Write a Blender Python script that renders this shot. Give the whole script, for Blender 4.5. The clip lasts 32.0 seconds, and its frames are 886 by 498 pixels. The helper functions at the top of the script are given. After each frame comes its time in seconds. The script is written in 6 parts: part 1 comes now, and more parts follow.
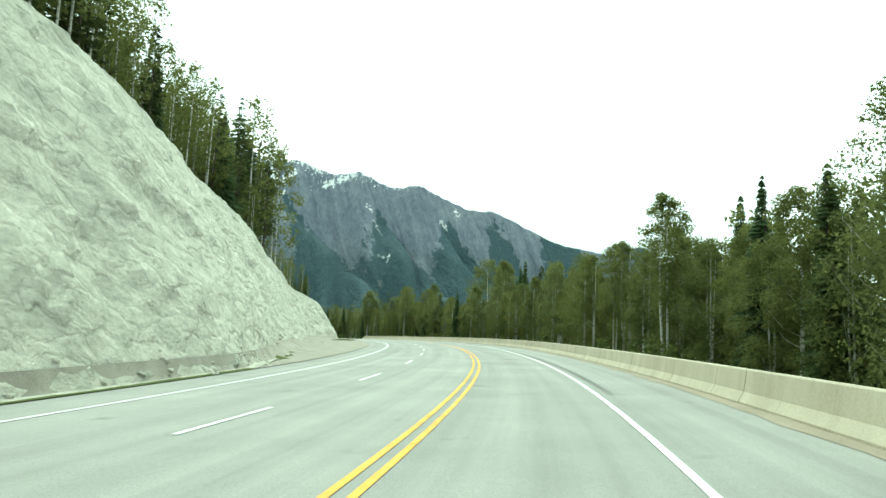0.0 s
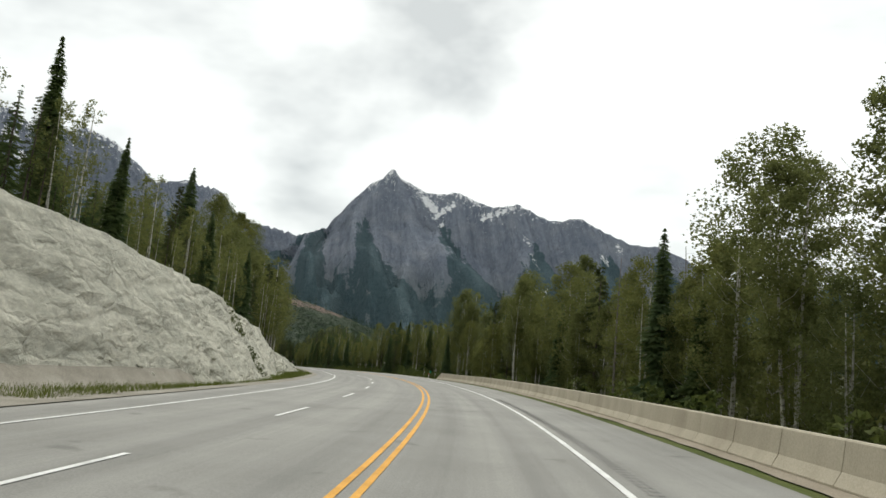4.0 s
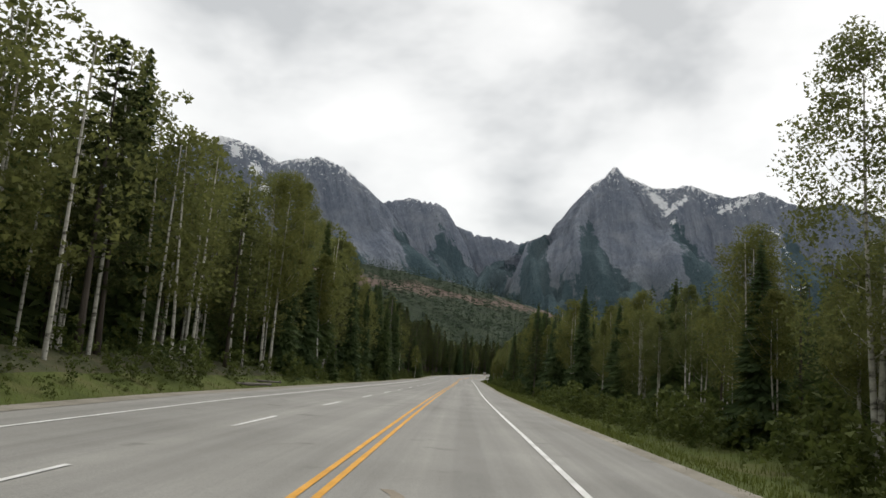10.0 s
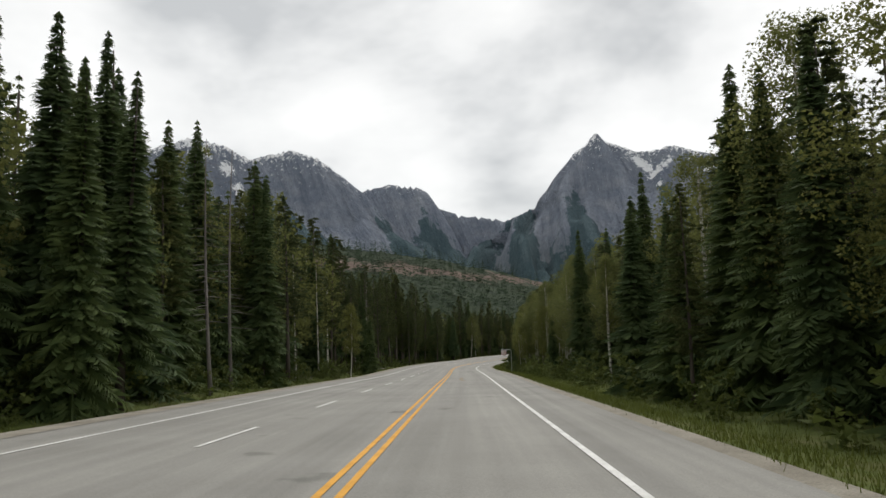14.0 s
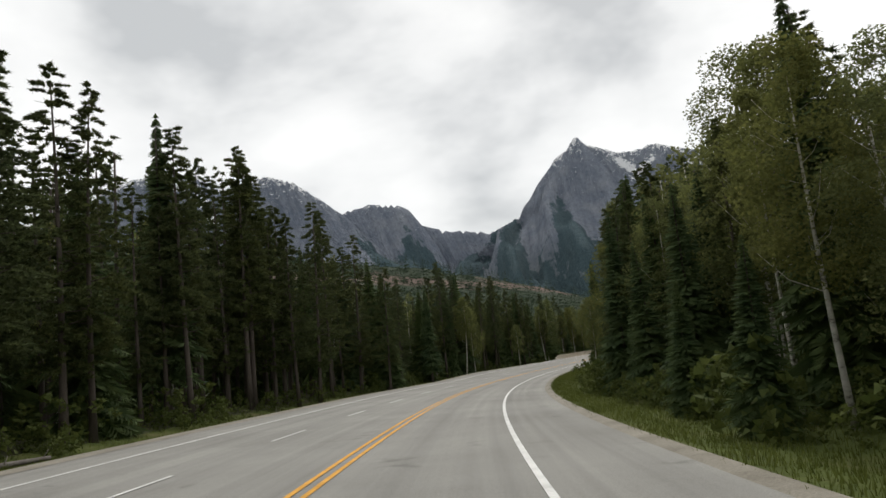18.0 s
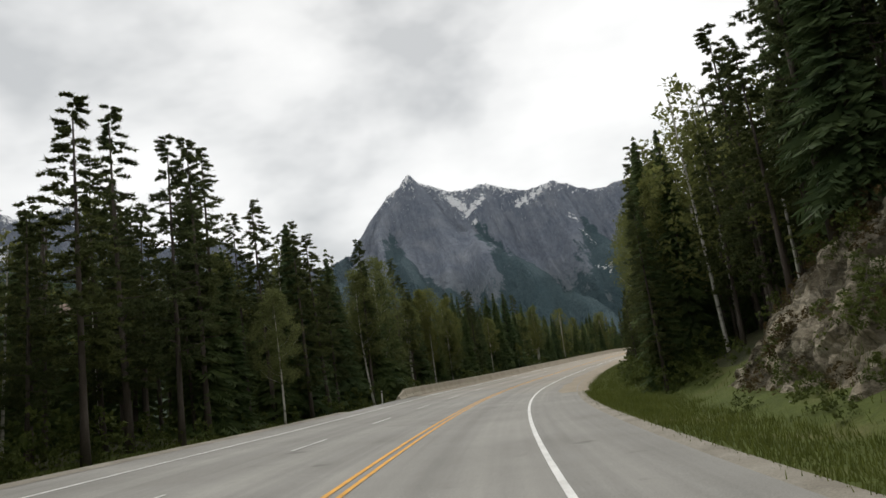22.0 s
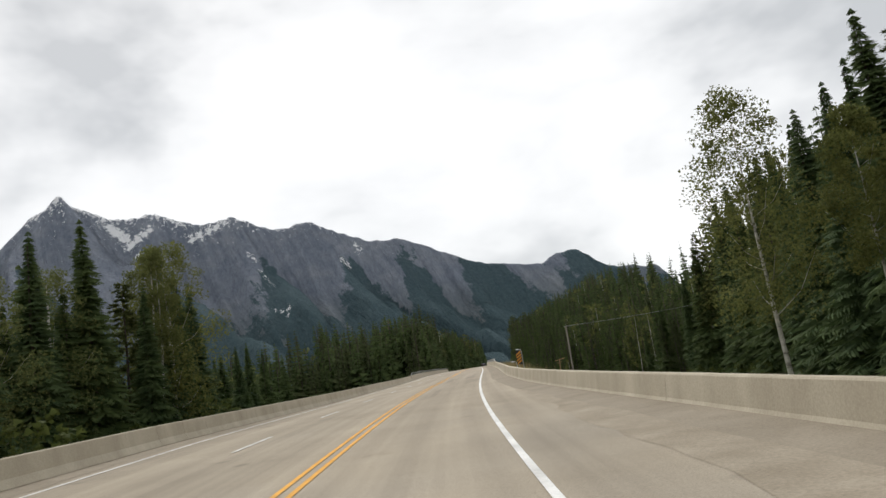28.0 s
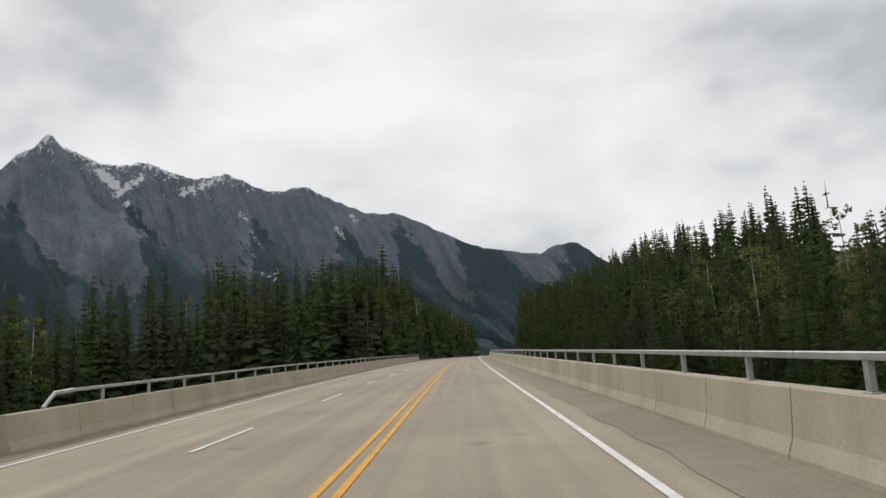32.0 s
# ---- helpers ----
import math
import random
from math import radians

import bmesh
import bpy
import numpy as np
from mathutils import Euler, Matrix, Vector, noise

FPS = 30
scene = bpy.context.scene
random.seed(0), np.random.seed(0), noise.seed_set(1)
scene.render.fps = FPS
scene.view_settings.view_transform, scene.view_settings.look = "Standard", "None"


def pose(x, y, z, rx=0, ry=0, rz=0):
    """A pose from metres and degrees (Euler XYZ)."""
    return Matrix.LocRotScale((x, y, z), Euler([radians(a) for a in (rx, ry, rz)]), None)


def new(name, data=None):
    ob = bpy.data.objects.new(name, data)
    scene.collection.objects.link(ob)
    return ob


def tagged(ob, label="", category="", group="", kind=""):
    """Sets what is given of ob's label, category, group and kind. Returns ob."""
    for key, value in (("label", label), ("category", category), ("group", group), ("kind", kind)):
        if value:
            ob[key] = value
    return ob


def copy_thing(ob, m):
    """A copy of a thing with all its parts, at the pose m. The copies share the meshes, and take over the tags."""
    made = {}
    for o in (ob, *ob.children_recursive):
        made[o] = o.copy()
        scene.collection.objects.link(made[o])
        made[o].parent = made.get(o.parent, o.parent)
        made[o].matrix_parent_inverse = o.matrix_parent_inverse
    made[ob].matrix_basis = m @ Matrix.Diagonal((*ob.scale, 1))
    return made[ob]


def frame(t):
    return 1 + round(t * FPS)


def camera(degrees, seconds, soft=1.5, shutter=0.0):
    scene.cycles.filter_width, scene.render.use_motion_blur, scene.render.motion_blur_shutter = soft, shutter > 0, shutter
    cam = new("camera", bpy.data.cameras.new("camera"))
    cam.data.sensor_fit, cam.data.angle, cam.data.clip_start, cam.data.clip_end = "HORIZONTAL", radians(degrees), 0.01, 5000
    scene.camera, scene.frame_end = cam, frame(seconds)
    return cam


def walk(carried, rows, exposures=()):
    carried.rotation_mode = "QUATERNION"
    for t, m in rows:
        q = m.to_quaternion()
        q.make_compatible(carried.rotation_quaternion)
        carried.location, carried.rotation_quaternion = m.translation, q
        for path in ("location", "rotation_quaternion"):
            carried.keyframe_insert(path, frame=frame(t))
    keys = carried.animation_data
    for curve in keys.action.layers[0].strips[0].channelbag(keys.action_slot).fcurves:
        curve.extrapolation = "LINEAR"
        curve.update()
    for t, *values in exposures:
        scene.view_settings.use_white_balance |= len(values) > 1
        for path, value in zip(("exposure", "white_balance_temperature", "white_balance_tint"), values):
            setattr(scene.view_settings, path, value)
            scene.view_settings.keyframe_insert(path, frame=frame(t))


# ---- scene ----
# the clip's camera starts out bright and settles
EXPOSURES = [(0.0, 1.2, 6150, -26), (1.2, 1.05, 6250, -19), (2.5, 0.82, 6450, -10), (4.5, 0.2, 6700, 7), (8.0, 0.12, 6700, 9), (20.0, 0.1, 6700, 9), (24.0, 0.1, 6700, 9), (29.0, 0.18, 6600, 10), (31.0, 0.08, 6600, 10), (32.0, -0.12, 6600, 10)]
cam = camera(62.87, 32.0, soft=1.5, shutter=0.0)
# seconds, place in metres, turn in degrees
walk(cam, [
    (0.00, pose(1.98, -0.00, 1.641, 96.89, -2.45, 9.06)),
    (0.50, pose(1.60, 13.74, 1.744, 97.08, -3.51, 11.47)),
    (1.00, pose(0.67, 27.43, 1.847, 97.01, -3.53, 12.64)),
    (1.50, pose(-0.80, 41.05, 1.951, 96.45, -3.35, 14.39)),
    (2.00, pose(-2.80, 54.58, 2.054, 96.76, -4.29, 17.26)),
    (2.50, pose(-5.29, 68.02, 2.149, 97.25, -4.29, 18.55)),
    (3.20, pose(-9.59, 86.59, 2.229, 98.04, -4.80, 19.93)),
    (3.85, pose(-14.40, 103.62, 2.243, 98.78, -5.28, 21.19)),
    (4.50, pose(-19.97, 120.41, 2.201, 99.52, -5.74, 22.44)),
    (5.00, pose(-24.66, 133.14, 2.132, 99.62, -8.55, 25.67)),
    (5.50, pose(-29.77, 145.69, 2.038, 100.80, -9.07, 26.35)),
    (6.00, pose(-35.32, 158.04, 1.932, 100.38, -7.32, 28.63)),
    (6.50, pose(-41.33, 170.16, 1.814, 99.09, -6.46, 29.77)),
    (7.00, pose(-47.83, 182.00, 1.676, 98.75, -5.78, 30.44)),
    (7.50, pose(-54.75, 193.58, 1.522, 100.25, -3.77, 33.11)),
    (8.00, pose(-62.03, 204.89, 1.356, 97.74, -5.79, 34.35)),
    (8.50, pose(-69.61, 215.98, 1.169, 98.34, -5.71, 37.05)),
    (9.00, pose(-77.41, 226.87, 0.949, 96.90, -5.45, 38.65)),
    (9.50, pose(-85.42, 237.57, 0.695, 99.47, -4.68, 38.46)),
    (10.00, pose(-93.54, 248.16, 0.410, 98.34, -4.09, 39.37)),
    (10.50, pose(-101.70, 258.67, 0.093, 99.18, -2.99, 40.52)),
    (11.00, pose(-109.88, 269.14, -0.257, 99.23, -1.98, 40.67)),
    (11.50, pose(-118.02, 279.60, -0.621, 99.03, -0.51, 41.05)),
    (12.00, pose(-126.12, 290.06, -0.973, 98.85, 0.16, 41.81)),
    (12.50, pose(-134.19, 300.54, -1.317, 100.74, -0.30, 41.53)),
    (13.00, pose(-142.22, 311.06, -1.648, 100.57, 0.67, 41.56)),
    (13.50, pose(-150.23, 321.60, -1.969, 99.26, 0.87, 40.44)),
    (14.00, pose(-158.26, 332.15, -2.280, 97.32, 1.37, 39.02)),
    (14.50, pose(-166.31, 342.69, -2.589, 97.93, 1.10, 39.74)),
    (15.20, pose(-177.48, 357.54, -3.028, 98.61, 1.22, 39.54)),
    (15.85, pose(-187.84, 371.33, -3.437, 99.25, 1.32, 39.37)),
    (16.50, pose(-198.21, 385.13, -3.845, 99.88, 1.43, 39.19)),
    (17.00, pose(-206.31, 395.67, -4.161, 97.90, 1.97, 40.26)),
    (17.50, pose(-214.22, 406.37, -4.486, 98.24, 4.41, 37.60)),
    (18.00, pose(-222.13, 417.06, -4.791, 98.83, 5.73, 38.54)),
    (18.50, pose(-230.14, 427.64, -5.068, 98.98, 5.16, 38.92)),
    (19.00, pose(-237.89, 438.41, -5.308, 100.23, 4.32, 40.02)),
    (19.50, pose(-245.29, 449.45, -5.511, 97.28, 8.01, 41.57)),
    (20.00, pose(-252.30, 460.76, -5.683, 95.82, 9.59, 36.90)),
    (20.50, pose(-258.87, 472.36, -5.815, 98.94, 8.87, 30.41)),
    (21.00, pose(-265.00, 484.24, -5.918, 98.43, 5.60, 29.10)),
    (21.50, pose(-270.52, 496.46, -5.998, 101.33, 7.62, 27.75)),
    (22.00, pose(-275.88, 508.78, -6.057, 100.54, 7.70, 25.41)),
    (22.50, pose(-280.96, 521.26, -6.093, 101.83, 9.94, 24.67)),
    (23.00, pose(-285.71, 533.89, -6.105, 101.63, 10.53, 21.75)),
    (23.50, pose(-289.90, 546.74, -6.098, 99.84, 8.92, 16.42)),
    (24.00, pose(-293.64, 559.72, -6.032, 100.03, 6.12, 11.99)),
    (24.50, pose(-297.00, 572.82, -5.902, 100.07, 2.94, 12.80)),
    (25.00, pose(-299.65, 586.05, -5.673, 98.87, 6.64, 10.06)),
    (25.50, pose(-301.54, 599.42, -5.372, 100.43, 5.78, 6.89)),
    (26.20, pose(-303.40, 618.23, -4.851, 99.63, 7.27, 5.52)),
    (26.85, pose(-304.52, 635.77, -4.354, 98.90, 8.66, 4.20)),
    (27.50, pose(-305.16, 653.35, -3.861, 98.16, 10.06, 2.86)),
    (28.00, pose(-305.51, 666.85, -3.493, 100.54, 9.15, 0.16)),
    (28.50, pose(-305.61, 680.33, -3.129, 100.42, 4.16, 4.03)),
    (29.00, pose(-305.44, 693.81, -2.768, 101.28, 2.16, 4.54)),
    (29.50, pose(-305.01, 707.27, -2.402, 103.94, 1.57, 2.54)),
    (30.00, pose(-304.40, 720.73, -2.049, 103.00, 1.48, 1.43)),
    (30.50, pose(-303.70, 734.19, -1.711, 98.54, 3.40, -3.64)),
    (31.00, pose(-302.98, 747.64, -1.392, 98.42, 3.12, -3.19)),
    (31.50, pose(-302.29, 761.09, -1.087, 101.57, 2.73, -1.14)),
    (32.00, pose(-301.66, 774.53, -0.796, 99.07, 3.55, -1.02)),
], EXPOSURES)

# ---- the road's line: bend (1/1000 per metre) and grade (per cent) along it ----
BEND = [3.24177, 2.97356, 2.72224, 2.57689, 2.47449, 3.10475, 2.04689, 0.789989, -0.165691, -0.292676, 0.196756, -0.114544, 0.492451, -1.98353, -3.08861, -2.30283, -1.91014, -4.16054, -1.9466, -1.27984, -1.55812, -0.0906372, 0.514508, -0.15018, -0.219084, -0.277939, -0.347363, -0.348461, -0.348454, -0.348449, -0.348448]
GRADE = [0.781592, 0.779977, -0.695867, -1.26498, -2.75568, -2.31996, -2.42899, -1.0414, -0.00144097, 2.79771, 2.66465, 2.1137, 1.78785, 1.31138, 0.865402, 0.645832]
HEAD, BANK, STEP = -0.001047, 10.3381, 2.0
ALONG = np.arange(-20.0, 1202.0, STEP)
_k = np.interp(ALONG, -20 + 40.0 * np.arange(len(BEND)), BEND) * 1e-3
_th = np.cumsum(_k) * STEP
_th += HEAD - _th[10]
_x, _y = np.cumsum(-np.sin(_th)) * STEP, np.cumsum(np.cos(_th)) * STEP
_z = np.cumsum(np.interp(ALONG, -20 + 80.0 * np.arange(len(GRADE)), GRADE) * 1e-2) * STEP
_x, _y, _z = _x - _x[10], _y - _y[10], _z - _z[10]
# straight on before and after
_n = 90
_lead = np.arange(_n, 0, -1) * STEP
_tail = np.arange(1, 400) * STEP

def extend(a, slope0, slope1):
    return np.concatenate([a[0] - _lead * slope0, a, a[-1] + _tail * slope1])


ALONG2 = np.concatenate([ALONG[0] - _lead, ALONG, ALONG[-1] + _tail])
RX = extend(_x, -math.sin(_th[0]), -math.sin(_th[-1]))
RY = extend(_y, math.cos(_th[0]), math.cos(_th[-1]))
RZ = extend(_z, 0.008, 0.0)
RT = np.concatenate([np.full(_n, _th[0]), _th, np.full(399, _th[-1])])
RK = np.concatenate([np.full(_n, 0.0), _k, np.full(399, 0.0)])


# how far the passing lanes lean off the bank, and where the asphalt ends on the right
LEAN_AT = [188, 206, 245, 300, 575, 597, 618, 640, 680, 740, 782, 800, 815, 845, 870, 900]
LEAN = [0, 0.033, 0.033, 0, 0, -0.038, -0.035, -0.02, -0.014, 0, 0, 0.012, 0.019, 0.018, 0.014, 0]
EDGE_AT = [250, 275, 360, 420, 480, 560, 620, 645]
EDGE = [6.6, 6.2, 5.6, 5.8, 6.1, 6.0, 6.2, 6.6]


def plane_z(s, o):
    """height of the road's plane at s along and o to the right"""
    lean = float(np.interp(s, LEAN_AT, LEAN)) * min(0.0, max(-10.0, o))
    return float(np.interp(s, ALONG2, RZ) + BANK * np.interp(s, ALONG2, RK) * np.clip(o, -10, 8)) + lean


def edge(s):
    """the asphalt's right edge"""
    return float(np.interp(s, EDGE_AT, EDGE))


def spot(s, o, up=0.0):
    """the point s metres along the road, o to its right, up above its plane"""
    a = float(np.interp(s, ALONG2, RT))
    return Vector((np.interp(s, ALONG2, RX) + o * math.cos(a), np.interp(s, ALONG2, RY) + o * math.sin(a), plane_z(s, o) + up))


def turn(s):
    return math.degrees(float(np.interp(s, ALONG2, RT)))


# ---- world and sun: a bright overcast sky with grey cloud bellies ----
def build_world():
    world = bpy.data.worlds.new("overcast_sky")
    scene.world = world
    world.use_nodes = True
    nt = world.node_tree
    nt.nodes.clear()
    N, K = nt.nodes.new, nt.links.new
    out, bg, sky = N("ShaderNodeOutputWorld"), N("ShaderNodeBackground"), N("ShaderNodeTexSky")
    sky.sky_type, sky.sun_disc, sky.sun_elevation, sky.sun_rotation = "NISHITA", False, radians(48), radians(-25)
    coord, mapping = N("ShaderNodeTexCoord"), N("ShaderNodeMapping")
    mapping.inputs["Scale"].default_value = (1.0, 1.0, 1.9)
    big, small = N("ShaderNodeTexNoise"), N("ShaderNodeTexNoise")
    big.inputs["Scale"].default_value, big.inputs["Detail"].default_value, big.inputs["Roughness"].default_value = 2.2, 5.0, 0.5
    big.inputs["Distortion"].default_value = 0.15
    small.inputs["Scale"].default_value, small.inputs["Detail"].default_value = 5.0, 4.0
    add = N("ShaderNodeMath")
    add.operation = "MULTIPLY_ADD"
    add.inputs[1].default_value = 0.3
    ramp = N("ShaderNodeValToRGB")
    e = ramp.color_ramp.elements
    e[0].position, e[0].color = 0.5, (5.6, 5.8, 6.0, 1)
    e[1].position, e[1].color = 0.78, (10.2, 10.3, 10.4, 1)
    mid = ramp.color_ramp.elements.new(0.62)
    mid.color = (8.4, 8.55, 8.7, 1)
    mix = N("ShaderNodeMix")
    mix.data_type = "RGBA"
    mix.inputs["Factor"].default_value = 0.92
    K(coord.outputs["Generated"], mapping.inputs["Vector"])
    K(mapping.outputs[0], big.inputs["Vector"])
    K(mapping.outputs[0], small.inputs["Vector"])
    K(small.outputs["Fac"], add.inputs[0])
    K(big.outputs["Fac"], add.inputs[2])
    K(add.outputs[0], ramp.inputs[0])
    K(sky.outputs[0], mix.inputs["A"])
    K(ramp.outputs[0], mix.inputs["B"])
    K(mix.outputs["Result"], bg.inputs[0])
    bg.inputs[1].default_value = 0.1
    K(bg.outputs[0], out.inputs[0])


build_world()
sun_data = bpy.data.lights.new("sun", "SUN")
sun_data.energy, sun_data.angle, sun_data.color = 1.5, radians(20), (1.0, 0.97, 0.92)
sun = new("sun", sun_data)
sun.matrix_world = pose(0, 0, 60, 42, 0, -155)


# ---- materials ----
def shader(name, rough=0.9, spec=0.25, metal=0.0):
    m = bpy.data.materials.new(name)
    m.use_nodes = True
    b = m.node_tree.nodes["Principled BSDF"]
    b.inputs["Roughness"].default_value = rough
    b.inputs["Specular IOR Level"].default_value = spec
    b.inputs["Metallic"].default_value = metal
    return m, m.node_tree, b


def noise_node(nt, scale, detail=5.0, rough=0.6, stretch=None, distort=0.0):
    """noise in world metres"""
    t = nt.nodes.new("ShaderNodeTexNoise")
    t.inputs["Scale"].default_value, t.inputs["Detail"].default_value = scale, detail
    t.inputs["Roughness"].default_value, t.inputs["Distortion"].default_value = rough, distort
    g = nt.nodes.new("ShaderNodeNewGeometry")
    if stretch:
        mp = nt.nodes.new("ShaderNodeMapping")
        mp.inputs["Scale"].default_value = stretch
        nt.links.new(g.outputs["Position"], mp.inputs["Vector"])
        nt.links.new(mp.outputs[0], t.inputs["Vector"])
    else:
        nt.links.new(g.outputs["Position"], t.inputs["Vector"])
    return t.outputs["Fac"]


def ramp_node(nt, fac, stops):
    r = nt.nodes.new("ShaderNodeValToRGB")
    r.color_ramp.elements[0].position, r.color_ramp.elements[0].color = stops[0][0], (*stops[0][1], 1)
    r.color_ramp.elements[1].position, r.color_ramp.elements[1].color = stops[-1][0], (*stops[-1][1], 1)
    for p, c in stops[1:-1]:
        r.color_ramp.elements.new(p).color = (*c, 1)
    nt.links.new(fac, r.inputs[0])
    return r.outputs[0]


def mix_node(nt, a, b, fac, mode="MIX"):
    m = nt.nodes.new("ShaderNodeMix")
    m.data_type, m.blend_type = "RGBA", mode
    for key, v in (("Factor", fac), ("A", a), ("B", b)):
        if isinstance(v, (int, float)):
            m.inputs[key].default_value = v
        elif isinstance(v, tuple):
            m.inputs[key].default_value = (*v, 1)
        else:
            nt.links.new(v, m.inputs[key])
    return m.outputs["Result"]


def math_node(nt, op, a, b=0.0, c=0.0):
    m = nt.nodes.new("ShaderNodeMath")
    m.operation = op
    for i, v in enumerate((a, b, c)):
        if isinstance(v, (int, float)):
            m.inputs[i].default_value = v
        else:
            nt.links.new(v, m.inputs[i])
    return m.outputs[0]


def bump_node(nt, b, fac, strength, distance):
    n = nt.nodes.new("ShaderNodeBump")
    n.inputs["Strength"].default_value, n.inputs["Distance"].default_value = strength, distance
    nt.links.new(fac, n.inputs["Height"])
    nt.links.new(n.outputs[0], b.inputs["Normal"])


def grained(name, stops, scale, fine=None, rough=0.9, spec=0.2, bump=0.3, depth=0.02, stretch=None, fine_amount=0.35, metal=0.0):
    """a surface with large blotches and a fine grain"""
    m, nt, b = shader(name, rough, spec, metal)
    col = ramp_node(nt, noise_node(nt, scale, 6, 0.62, stretch), stops)
    if fine:
        f = noise_node(nt, fine, 4, 0.7)
        grey = ramp_node(nt, f, [(0.3, (0.55, 0.55, 0.55)), (0.7, (1.3, 1.3, 1.3))])
        col = mix_node(nt, col, grey, fine_amount, "MULTIPLY")
        bump_node(nt, b, f, bump, depth)
    nt.links.new(col, b.inputs["Base Color"])
    return m


def leafy(name, dark, light, through_light=0.25, tint=(1.25, 1.1, 0.7)):
    """foliage: each tree and each clump differs, and light passes through"""
    m = bpy.data.materials.new(name)
    m.use_nodes = True
    nt = m.node_tree
    b = nt.nodes["Principled BSDF"]
    b.inputs["Roughness"].default_value, b.inputs["Specular IOR Level"].default_value = 0.75, 0.12
    col = ramp_node(nt, noise_node(nt, 0.9, 4, 0.7), [(0.3, dark), (0.72, light)])
    info = nt.nodes.new("ShaderNodeObjectInfo")
    geo = nt.nodes.new("ShaderNodeNewGeometry")
    col = mix_node(nt, col, tint, math_node(nt, "MULTIPLY", info.outputs["Random"], 0.55), "MULTIPLY")
    isl = ramp_node(nt, geo.outputs["Random Per Island"], [(0.0, (0.7, 0.72, 0.68)), (1.0, (1.24, 1.23, 1.18))])
    col = mix_node(nt, col, isl, 0.75, "MULTIPLY")
    nt.links.new(col, b.inputs["Base Color"])
    tr = nt.nodes.new("ShaderNodeBsdfTranslucent")
    nt.links.new(col, tr.inputs["Color"])
    mx = nt.nodes.new("ShaderNodeMixShader")
    mx.inputs[0].default_value = through_light
    nt.links.new(b.outputs[0], mx.inputs[1])
    nt.links.new(tr.outputs[0], mx.inputs[2])
    nt.links.new(mx.outputs[0], nt.nodes["Material Output"].inputs["Surface"])
    return m


def asphalt_material():
    m, nt, b = shader("worn_asphalt", 0.88, 0.25)
    blotch = ramp_node(nt, noise_node(nt, 0.22, 6, 0.6), [(0.3, (0.235, 0.23, 0.215)), (0.7, (0.3, 0.294, 0.276))])
    speck = ramp_node(nt, noise_node(nt, 38.0, 3, 0.8), [(0.32, (0.62, 0.62, 0.62)), (0.68, (1.35, 1.34, 1.32))])
    col = mix_node(nt, blotch, speck, 0.55, "MULTIPLY")
    uv = nt.nodes.new("ShaderNodeUVMap")
    lay = nt.nodes.new("ShaderNodeMapping")
    lay.inputs["Scale"].default_value = (1.15, 0.012, 1.0)
    nt.links.new(uv.outputs[0], lay.inputs["Vector"])
    trk = nt.nodes.new("ShaderNodeTexNoise")
    trk.inputs["Scale"].default_value, trk.inputs["Detail"].default_value, trk.inputs["Roughness"].default_value = 1.0, 4.0, 0.6
    nt.links.new(lay.outputs[0], trk.inputs["Vector"])
    col = mix_node(nt, col, ramp_node(nt, trk.outputs["Fac"], [(0.35, (0.8, 0.8, 0.8)), (0.65, (1.14, 1.14, 1.13))]), 0.8, "MULTIPLY")
    sep = nt.nodes.new("ShaderNodeSeparateXYZ")
    nt.links.new(uv.outputs[0], sep.inputs[0])
    wav = math_node(nt, "MULTIPLY", math_node(nt, "SUBTRACT", noise_node(nt, 0.08, 4, 0.6), 0.5), 120.0)
    dusty = nt.nodes.new("ShaderNodeClamp")
    nt.links.new(math_node(nt, "MULTIPLY", math_node(nt, "SUBTRACT", math_node(nt, "ADD", sep.outputs["Y"], wav), 640.0), 1 / 130.0), dusty.inputs[0])
    col = mix_node(nt, col, (1.22, 1.07, 0.88), dusty.outputs[0], "MULTIPLY")
    stain = ramp_node(nt, noise_node(nt, 0.7, 3, 0.5), [(0.66, (1, 1, 1)), (0.74, (0.6, 0.6, 0.6))])
    col = mix_node(nt, col, stain, 0.7, "MULTIPLY")
    nt.links.new(col, b.inputs["Base Color"])
    bump_node(nt, b, noise_node(nt, 60.0, 2), 0.35, 0.01)
    return m


